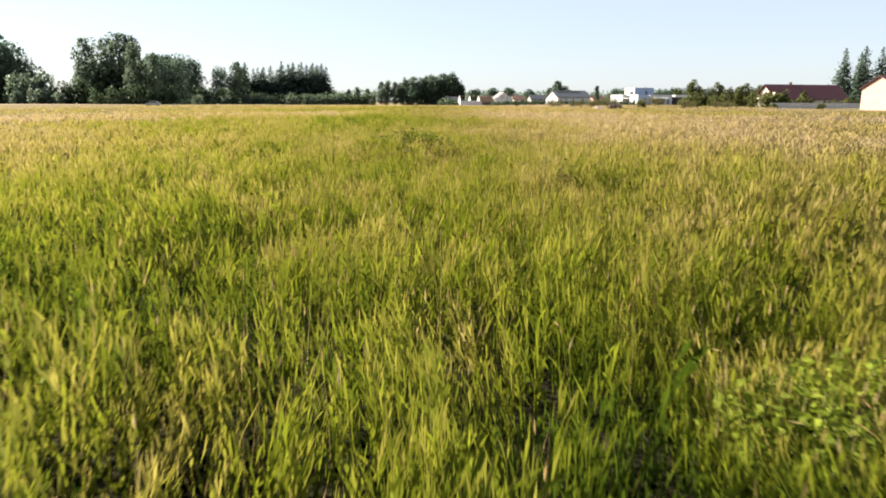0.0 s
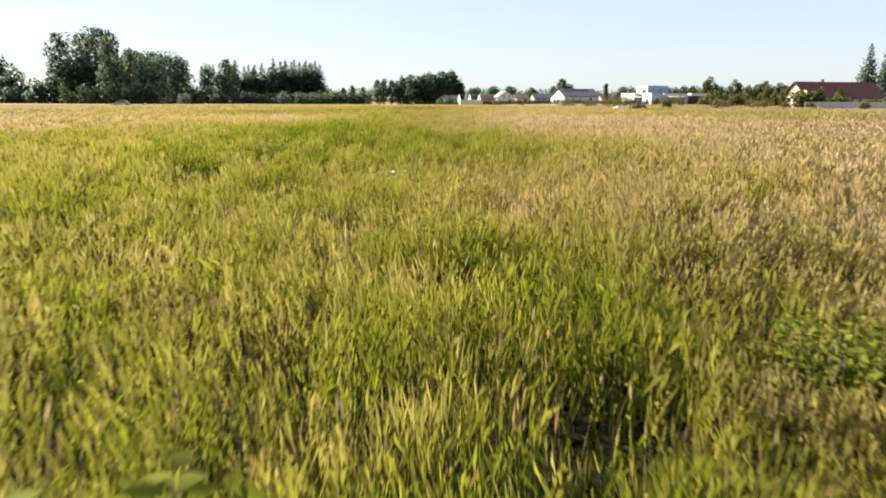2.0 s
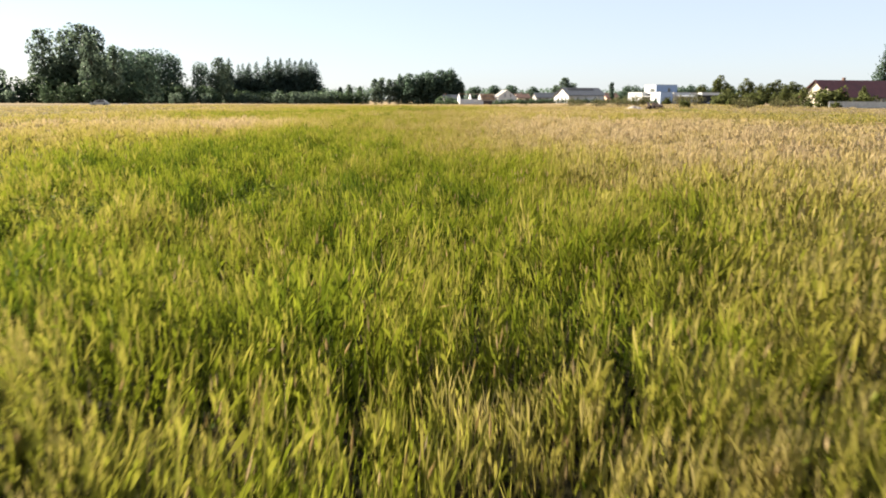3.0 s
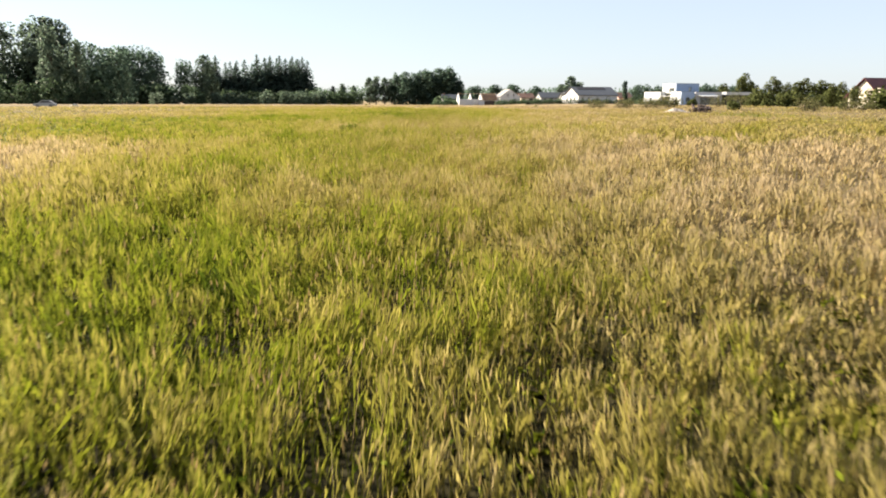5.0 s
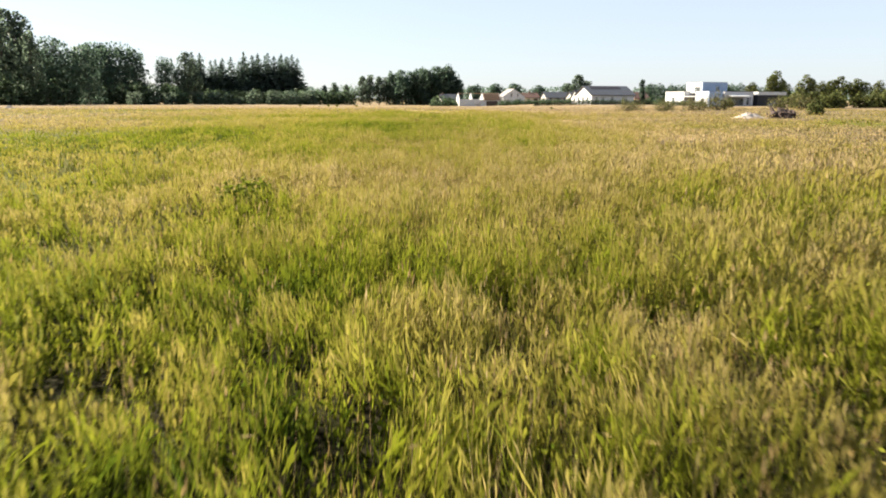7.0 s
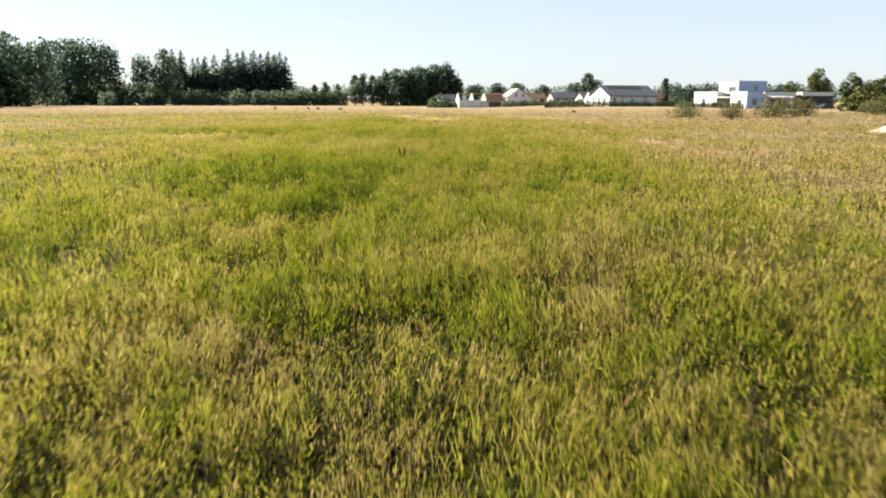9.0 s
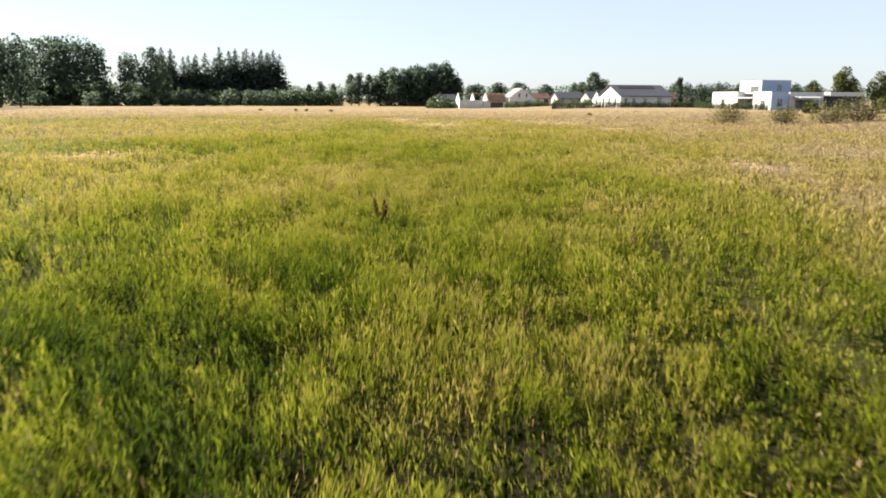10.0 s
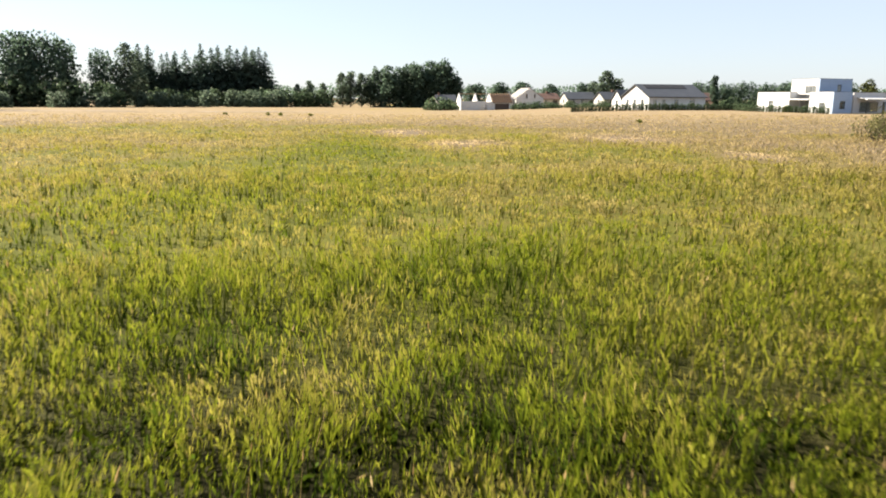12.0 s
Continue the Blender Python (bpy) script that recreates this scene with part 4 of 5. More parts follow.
plant_all(BELT, [(i, 103 + i * 4.0, 418 + (i * 5) % 7, 8.2 + 0.9 * ((i * 3) % 4) / 3) for i in range(11)] + [(i, 128 + i * 5.0, 398 + (i * 5) % 7, 8.0 + 0.9 * ((i * 3) % 4) / 3) for i in range(6)], "belt of trees behind the gardens")
poplar = broad_tree("columnar_tree", "narrow dark green columnar tree beside the bungalow", 8.2, 2.6, M_BROAD, 0.34, 1800, 241, 0.05, 22, 0.9)
poplar.matrix_basis = place(75.0, 330)

HEDGES = [(shrub("hedge_shrub", "dense dark green hedge shrub along the field edge", 10, 9, M_HEDGE, 0.85, 800, s), 9) for s in (251, 261)]
rows = [(i, -207 + i * 5.2, 322 + (i * 7) % 6, 9.0 + 2.0 * ((i * 5) % 4) / 3, 0.9) for i in range(6)]
rows += [(i, -158 + i * 5.2, 322 + (i * 7) % 6, 9.5 + 2.4 * ((i * 5) % 4) / 3, 1.0) for i in range(9)]
rows += [(i, -127 + i * 5.4, 281 + (i * 7) % 4, 6.0 + 1.6 * ((i * 5) % 4) / 3, 0.95) for i in range(6)]
rows += [(i, -176 + i * 6.4, 458 + (i * 5) % 6, 8.8 + 0.9 * ((i * 3) % 4) / 3, 1.1) for i in range(9)]
rows += [(i, -126 + i * 6.2, 507 + (i * 5) % 5, 6.0 + 1.0 * ((i * 3) % 4) / 3, 1.4) for i in range(9)]
rows += [(i, -72 + i * 4.6, 488 + (i % 3), 6.4 + 0.5 * ((i * 3) % 4) / 3, 1.2) for i in range(8)]
plant_all(HEDGES, rows, "hedge along the field edge")
ROUND = [(shrub("willow_shrub", "round grey-green willow shrub in front of the hedge", 6, 4.2, M_SILVER, 0.48, 950, s), 4.2) for s in (271, 281)]
plant_all(ROUND, [(0, -178, 318, 12.5, 0.7), (1, -171, 316, 12.0, 0.7), (0, -164, 318, 13.0, 0.6), (0, -172, 309, 5.0, 1.2), (1, -163, 307, 6.2, 1.1), (0, -154, 306, 4.8, 1.2), (1, -126, 455, 5.0), (0, -116, 470, 5.6), (1, -110, 472, 5.4, 1.1), (0, -103, 474, 5.0), (1, -90, 478, 6.2, 0.9), (0, -79, 480, 6.4), (1, -72, 481, 6.2, 1.1), (0, -62, 482, 6.6), (1, -141, 448, 5.2), (0, -160, 440, 5.6, 1.2), (0, -133, 452, 3.4), (1, -97, 476, 3.2)], "willow shrubs in front of the hedge")
YELLOW = [(shrub("field_shrub", "olive-green shrub at the edge of the meadow", 4.5, 2.6, M_OLIVE, 0.38, 750, s), 2.6) for s in (291, 301)]
plant_all(YELLOW, [(0, 84, 243, 2.6), (1, 89, 246, 2.4), (0, 78, 192, 1.5), (1, 74, 258, 2.2), (0, 93, 262, 4.2), (1, 98, 268, 4.6), (0, 102, 262, 3.8), (1, 107, 270, 4.4), (0, 113, 268, 3.6), (1, 120, 272, 4.2),
                   (0, 102, 190, 1.6), (1, 92, 196, 1.5), (0, 50, 174, 1.5), (1, 86, 196, 1.4), (0, 126, 280, 4.0), (1, 133, 285, 3.8), (0, 99, 214, 4.4, 1.1), (1, 103.5, 216, 4.8, 1.0), (0, 108, 212, 3.4, 1.2), (0, 118, 214, 2.4), (1, 126, 220, 3.0), (0, 78, 300, 1.4), (1, 66, 180, 1.3)], "shrubs along the meadow edge")
DRY = [(shrub("dry_shrub", "sparse olive-brown half-dry shrub in the meadow", 4.4, 2.6, M_RUSTY, 0.17, 800, s, True), 2.6) for s in (311, 321)]
plant_all(DRY, [(0, 33.5, 201, 2.4, 0.9), (1, 36, 204, 2.0, 1.0), (0, 38.5, 198, 2.2, 0.9), (1, 41, 203, 1.9, 1.1), (1, 43.5, 199, 2.2, 1.0), (0, 46, 201, 2.3, 0.9), (0, 48.8, 202, 3.1, 0.9), (1, 50.6, 203, 2.0, 0.9), (1, 57, 165, 2.2, 0.9), (0, 59.5, 167, 1.9, 1.0), (0, 66.5, 170, 2.2, 1.0), (1, 70, 172, 2.0, 1.1), (0, 58, 200, 2.6, 1.0), (1, 62, 201, 2.8, 1.0)], "dry shrubs in the meadow")
thuja = shrub("thuja", "small dark green clipped thuja in a garden row", 1.15, 1.6, M_HEDGE, 0.22, 220, 331, False, "hedge plant")
rows = [(0, 43 + i * 0.82, 315.2 + 0.20 * i * 0.82, 1.3 + 0.35 * ((i * 7) % 5) / 4) for i in range(-9, 41)]
rows += [(0, 74.2 + i * 0.85 * 0.344, 308.5 - i * 0.85 * 0.94, 1.1 + 0.35 * ((i * 7) % 5) / 4) for i in range(24)]
rows += [(0, 76.0 - i * 0.11, 321.6 - i * 0.85, 1.2 + 0.35 * ((i * 7) % 5) / 4) for i in range(15)]
plant_all([(thuja, 1.6)], rows, "garden row of thujas")
low = [(shrub("garden_hedge", "low clipped green hedge in front of the village houses", 5, 1.8, M_HEDGE, 0.3, 900, 341), 1.8)]
plant_all(low, [(0, 45 + i * 4.4, 380 - i * 2.0, 1.7 + 0.3 * (i % 2)) for i in range(4)] + [(0, 9, 396, 3.6), (0, 13, 405, 2.6), (0, 86, 318, 1.6), (0, 91, 321, 1.8), (0, 77.5, 330, 2.4, 0.8), (0, 80.5, 329, 2.9, 0.8), (0, 83.5, 327, 2.6, 0.8)] + [(0, 34 + i * 4.2, 384 - i * 1.5, 1.9 + 0.3 * (i % 2)) for i in range(3)], "village hedges")


def far_woods():
    r = np.random.default_rng(351)
    n = 17000
    x = -230 + 640 * r.random(n)
    row = r.random(n)
    y = 600 + 60 * row + 0.10 * abs(x)
    top = 5.5 + 6.0 * fbm(x, row * 40, 26.0, 13) + 4.0 * fbm(x, row * 40, 7.0, 14)
    z = -0.7 + top * r.random(n) ** 0.75
    me = leaf_mesh("distant_woods", np.stack([x, y, z], 1), 0.8 + 1.0 * r.random(n), M_BROAD, 352, 0.0, 1.2)
    tagged(new("distant_woods", me), "low far line of mixed green woods on the horizon", "woods", kind="stuff")


far_woods()


# ---- buildings ----
def wall_panel(sol, x0, x1, z0, z1, y0, y1, holes=()):
    """A straight wall from x0 to x1 with real openings (hx0, hz0, hx1, hz1) through its thickness y0 to y1."""
    xs = sorted({x0, x1, *[q for h in holes for q in (h[0], h[2])]})
    zs = sorted({z0, z1, *[q for h in holes for q in (h[1], h[3])]})
    solid = lambda i, j: 0 <= i < len(xs) - 1 and 0 <= j < len(zs) - 1 and not any(
        h[0] <= (xs[i] + xs[i + 1]) / 2 <= h[2] and h[1] <= (zs[j] + zs[j + 1]) / 2 <= h[3] for h in holes)
    for i in range(len(xs) - 1):
        for j in range(len(zs) - 1):
            if not solid(i, j):
                continue
            a, b, c, d = xs[i], xs[i + 1], zs[j], zs[j + 1]
            p = [(a, y0, c), (b, y0, c), (b, y0, d), (a, y0, d), (a, y1, c), (b, y1, c), (b, y1, d), (a, y1, d)]
            f = [(0, 1, 2, 3), (7, 6, 5, 4)]
            f += [] if solid(i - 1, j) else [(0, 3, 7, 4)]
            f += [] if solid(i + 1, j) else [(1, 5, 6, 2)]
            f += [] if solid(i, j - 1) else [(0, 4, 5, 1)]
            f += [] if solid(i, j + 1) else [(3, 2, 6, 7)]
            sol.poly(p, f)


def turned(sol, m):
    sol.v = [tuple(m @ Vector(p)) for p in sol.v]
    return sol


def window(parent, m, w, h, bars=1, name="window"):
    """Frame, glass and sill set into an opening; m carries the opening's lower left outer corner, x along the wall, y inward."""
    fr = Solid()
    t = 0.07
    fr.box(0, 0.08, 0, t, 0.16, h).box(w - t, 0.08, 0, w, 0.16, h).box(t, 0.08, 0, w - t, 0.16, t).box(t, 0.08, h - t, w - t, 0.16, h)
    for i in range(bars):
        q = w * (i + 1) / (bars + 1)
        fr.box(q - 0.03, 0.085, t, q + 0.03, 0.155, h - t)
    ob = part(name, turned(fr, m), M_FRAME, parent, "dark grey window frame")
    pane = part("pane", turned(Solid().box(t, 0.115, t, w - t, 0.125, h - t), m), M_GLASS, ob)
    part("sill", turned(Solid().box(-0.04, -0.05, -0.04, w + 0.04, 0.10, -0.005), m), M_PLINTH, ob)
    return ob


def door(parent, m, w, h, mat, label):
    ob = part("door", turned(Solid().box(0.02, 0.10, 0.02, w - 0.02, 0.16, h - 0.02), m), mat, parent, label)
    part("handle", turned(Solid().box(w * 0.86, 0.05, h * 0.47, w * 0.9, 0.10, h * 0.53), m), M_FRAME, ob)


def gable_house(name, label, m, L, W, eave, ridge, wall_mat, roof_mat, front=(), gable=(), overhang=0.45, chimney=None, roof_label="", panels=False):
    """A house with its long side along local x from 0 to L facing -y, and its gable ends at x = 0 and L. Openings are (u, z, w, h)."""
    ob = thing(name, m, label, "house")
    t = 0.3
    f = Solid()
    wall_panel(f, 0, L, -0.4, eave, 0, t, [(u, z, u + w, z + h) for u, z, w, h in front])
    part("wall", f, wall_mat, ob)
    b = Solid()
    wall_panel(b, 0, L, -0.4, eave, W - t, W)
    part("wall", b, wall_mat, ob)
    turn = Matrix(((0, 1, 0, 0), (-1, 0, 0, W), (0, 0, 1, 0), (0, 0, 0, 1)))
    g = Solid()
    wall_panel(g, t, W - t, -0.4, eave, 0, t, [(u, z, u + w, z + h) for u, z, w, h in gable])
    g.extrude([(t, eave), (W - t, eave), (W / 2, ridge - t * 0.4)], 1, 0, t)
    part("wall", turned(g, turn), wall_mat, ob)
    e = Solid().box(L - t, t, -0.4, L, W - t, eave)
    e.extrude([(t, eave), (W - t, eave), (W / 2, ridge - t * 0.4)], 0, L - t, L)
    part("wall", e, wall_mat, ob)
    sl = (ridge - eave) / (W / 2)
    o, k = overhang, 0.18
    roof = Solid().extrude([(-o, eave - o * sl), (W / 2, ridge), (W + o, eave - o * sl), (W + o, eave - o * sl + k), (W / 2, ridge + k * 1.1), (-o, eave - o * sl + k)], 0, -o, L + o)
    rf = part("roof", roof, roof_mat, ob, roof_label)
    if panels:
        n = 7
        for i in range(n):
            u0 = L * (0.10 + 0.72 * i / n)
            u1 = u0 + L * 0.72 / n - 0.06
            q0, q1 = 0.62, 0.93
            z = lambda q: eave + (ridge - eave) * q + k + 0.05
            p = [(u0, W / 2 * q0, z(q0)), (u1, W / 2 * q0, z(q0)), (u1, W / 2 * q1, z(q1)), (u0, W / 2 * q1, z(q1))]
            part("solar_panel", Solid().poly(p + [(x, y, zz + 0.05) for x, y, zz in p], [(3, 2, 1, 0), (4, 5, 6, 7), (0, 1, 5, 4), (1, 2, 6, 5), (2, 3, 7, 6), (3, 0, 4, 7)]), M_DARKWOOD, rf, "black solar panel")
    part("gutter", Solid().tube([(-o, -o - 0.05, eave - o * sl + 0.05), (L + o, -o - 0.05, eave - o * sl + 0.05)], [0.07, 0.07], 6), M_FRAME, ob)
    if chimney:
        c = Solid().box(chimney - 0.35, W / 2 - 0.3, ridge - 0.3, chimney + 0.35, W / 2 + 0.3, ridge + 0.9)
        part("chimney", c, M_ROOF_BROWN, ob)
    part("floor_slab", Solid().box(0.02, 0.02, -0.45, L - 0.02, W - 0.02, 0.02), M_PLINTH, ob)
    for u, z, w, h in front:
        (door(ob, Matrix.Translation((u, 0, z)), w, h, M_DARKDOOR, "dark panelled door") if z < 0.2 and w > 1.9 else window(ob, Matrix.Translation((u, 0, z)), w, h, 1 if w > 0.9 else 0))
    for u, z, w, h in gable:
        window(ob, turn @ Matrix.Translation((u, 0, z)), w, h, 1 if w > 0.9 else 0)
    return ob


def at(x, y, turn, z=None):
    return pose(x, y, gz(x, y) + 0.12 if z is None else z, 0, 0, turn)


# white bungalow with a dark roof; its lit gable end looks down the meadow
gable_house("bungalow", "white rendered bungalow with a dark grey roof and solar panels", at(55.6, 321.6, 14.6), 15.6, 12.0, 2.95, 5.75, M_WHITE, M_ROOF_DARK,
            front=[(1.2, 0.3, 0.9, 1.9), (3.6, 0.9, 0.9, 1.3), (7.0, 0.15, 1.1, 2.1), (11.2, 0.15, 1.4, 2.1)], gable=[(2.0, 0.1, 1.1, 2.2), (5.2, 0.1, 1.2, 2.2), (8.6, 0.1, 1.2, 2.2)], panels=True, roof_label="dark grey sheet-metal roof")
gable_house("cottage", "small white house with a steep dark roof behind the hedge", at(56.4, 347, 14), 7.5, 5.4, 2.3, 4.75, M_WHITE, M_ROOF_DARK, front=[(2.5, 0.9, 1.0, 1.2)], gable=[(2.1, 0.8, 1.2, 1.3)], overhang=0.35)
gable_house("village_house", "cream house with a brown tiled roof in the village", at(47.5, 421, 12), 7.0, 7.5, 2.7, 4.6, M_CREAM, M_ROOF_BROWN, front=[(1.2, 0.9, 1.1, 1.2), (4.4, 0.1, 2.0, 2.1)], gable=[(3.0, 0.9, 1.2, 1.2)], chimney=3.5)
gable_house("village_house", "grey village house with a wide dark roof", at(58, 424, 8), 11.0, 9.0, 2.3, 4.7, M_GREYWALL, M_ROOF_DARK, front=[(1.5, 0.9, 1.2, 1.2), (5.0, 0.9, 1.2, 1.2), (8.5, 0.9, 1.4, 1.2)], gable=[(3.5, 0.9, 1.4, 1.2)])
gable_house("village_house", "low house with a dark roof behind gardens", at(66, 402, 12), 9.0, 8.0, 2.3, 4.6, M_GREYWALL, M_ROOF_DARK, front=[(2.0, 0.9, 1.2, 1.1), (5.4, 0.9, 1.2, 1.1)], gable=[(3.0, 0.9, 1.2, 1.1)], chimney=5.0)
gable_house("village_house", "beige house with a grey roof beside the grove", at(9.0, 424, 6), 7.0, 7.5, 3.0, 5.2, M_GREYWALL, M_ROOF_DARK, front=[(1.2, 0.9, 1.1, 1.2), (4.4, 0.9, 1.5, 1.6)], gable=[(3.0, 0.9, 1.2, 1.2)], chimney=1.0)
gable_house("brick_house", "small brown-roofed house beside the columnar tree", at(76.5, 345, 14), 5.5, 6.0, 2.2, 4.0, M_PINK, M_ROOF_BROWN, front=[(2.0, 0.9, 1.2, 1.1)], gable=[(2.2, 0.9, 1.2, 1.1)])
gable_house("farmhouse", "long house with a dark maroon tiled roof behind shrubs", at(107.3, 227.5, 14), 27, 9.5, 2.9, 6.9, M_CREAM, M_ROOF_RED,
            front=[(3, 0.9, 1.2, 1.3), (8, 0.9, 1.2, 1.3), (13, 0.9, 1.2, 1.3), (18, 0.9, 1.2, 1.3), (23, 0.9, 1.2, 1.3)], gable=[(2.0, 0.9, 1.2, 1.3), (6.0, 0.9, 1.2, 1.3), (4.1, 3.4, 1.2, 1.2)], chimney=9, overhang=0.7)
gable_house("pink_house", "pale pink two-storey house with a red tiled roof", at(102.5, 160, 20), 12, 9, 4.8, 7.4, M_PINK, M_ROOF_RED, front=[(2, 0.9, 1.2, 1.3), (6, 0.9, 1.2, 1.3), (2, 3.6, 1.2, 1.3), (6, 3.6, 1.2, 1.3)], gable=[(6.5, 0.9, 1.1, 1.3)])


def block(parent, name, x0, y0, x1, y1, z0, z1, mat, left=(), front=(), label="", face=None):
    """A flat-roofed block with openings in its left (-x) and front (-y) faces, each (u, z, w, h)."""
    t = 0.3
    s, l, fr = Solid(), Solid(), Solid()
    wall_panel(fr, x0, x1, z0, z1, y0, y0 + t, [(x0 + u, z, x0 + u + w, z + h) for u, z, w, h in front])
    W = y1 - y0
    wall_panel(l, 0, W - t, z0, z1, 0, t, [(u, z, u + w, z + h) for u, z, w, h in left])
    turn = Matrix(((0, 1, 0, x0), (-1, 0, 0, y1), (0, 0, 1, 0), (0, 0, 0, 1)))
    turned(l, turn)
    s.poly(l.v, l.f)
    ob = part(name, s, mat, parent, label)
    part("side_wall", Solid().box(x1 - t, y0 + t, z0, x1, y1 - t, z1), mat, ob)
    part("back_wall", Solid().box(x0 + t, y1 - t, z0, x1, y1, z1), mat, ob)
    # face: material for the front, used to paint its blue shade
    part("front_wall", fr, face or mat, ob, "white front wall with blue shade put into its colour" if face else "")
    part("roof", Solid().box(x0 + t, y0 + t, z1 - 0.45, x1 - t, y1 - t, z1 - 0.25), M_ROOF_DARK, ob)
    part("coping", Solid().box(x0 - 0.04, y0 - 0.04, z1, x1 + 0.04, y0 + t + 0.02, z1 + 0.05).box(x0 - 0.04, y0 + t + 0.02, z1, x0 + t + 0.02, y1 + 0.04, z1 + 0.05), M_FRAME, ob)
    for u, z, w, h in front:
        window(parent, Matrix.Translation((x0 + u, y0, z)), w, h, 1 if w > 1.3 else 0)
    for u, z, w, h in left:
        window(parent, turn @ Matrix.Translation((u, 0, z)), w, h, 1 if w > 1.3 else 0)
    return ob


def modern_house():
    # local y runs back along the lit facade, local x away to the right
    ob = thing("modern_house", at(82.3, 291.0, 20.1), "white cubic flat-roofed modern house with stacked blocks", "house")
    block(ob, "lower_block", 0, 0, 5.2, 5.6, -0.4, 4.1, M_WHITE, left=[(2.4, 0.1, 1.4, 1.9)], front=[(1.8, 0.8, 1.5, 1.5)], face=M_WHITE_SHADED)
    block(ob, "lower_block", 0, 10.6, 8, 19.2, -0.4, 4.1, M_WHITE, left=[(3.2, 0.1, 1.2, 2.2)])
    block(ob, "back_block", 3.2, 5.62, 10, 10.58, -0.4, 3.6, M_GREYWALL, left=[(1.4, 0.1, 2.2, 2.2)])
    block(ob, "upper_block", 2.0, 5.2, 11.2, 12.2, 3.62, 6.75, M_WHITE, left=[(3.6, 3.9, 2.6, 1.4)], front=[(5.0, 4.2, 1.2, 1.4)], face=M_WHITE_SHADED)
    part("canopy", Solid().box(-0.2, 5.62, 2.5, 3.18, 10.58, 2.75), M_WHITE, ob, "thin white entrance canopy")
    part("canopy_post", Solid().box(0.0, 7.9, -0.4, 0.14, 8.04, 2.5), M_FRAME, ob)


def annex():
    ob = thing("annex", at(87.7, 293.2, 19), "pale grey flat-roofed annex with a projecting awning", "house")
    block(ob, "wall_block", 0, 0, 10.6, 4.6, -0.4, 4.0, M_PALEWALL, front=[(1.8, 0.2, 5.2, 1.9), (8.2, 0.2, 0.9, 2.0)])
    part("awning", Solid().extrude([(-2.4, 2.55), (0, 2.95), (0, 3.15), (-2.4, 2.75)], 0, 0.8, 7.6), M_WHITE, ob, "sloping white awning")
    for u in (0.9, 7.4):
        part("awning_post", Solid().box(u, -2.3, -0.4, u + 0.1, -2.2, 2.58), M_FRAME, ob)
    g = thing("garage", at(98.8, 296.2, 17), "black timber-clad garage with a white fascia", "garage")
    part("wall", Solid().box(0, 0, -0.4, 10, 7, 3.0), M_DARKWOOD, g)
    part("fascia", Solid().box(-0.15, -0.4, 3.0, 10.15, 7.1, 3.95), M_WHITE, g, "deep white roof fascia", 0.03)
    for i in range(24):
        part("board", Solid().box(0.08 + i * 0.412, -0.035, -0.35, 0.08 + i * 0.412 + 0.38, -0.002, 2.98), M_DARKWOOD, g)


modern_house()
annex()


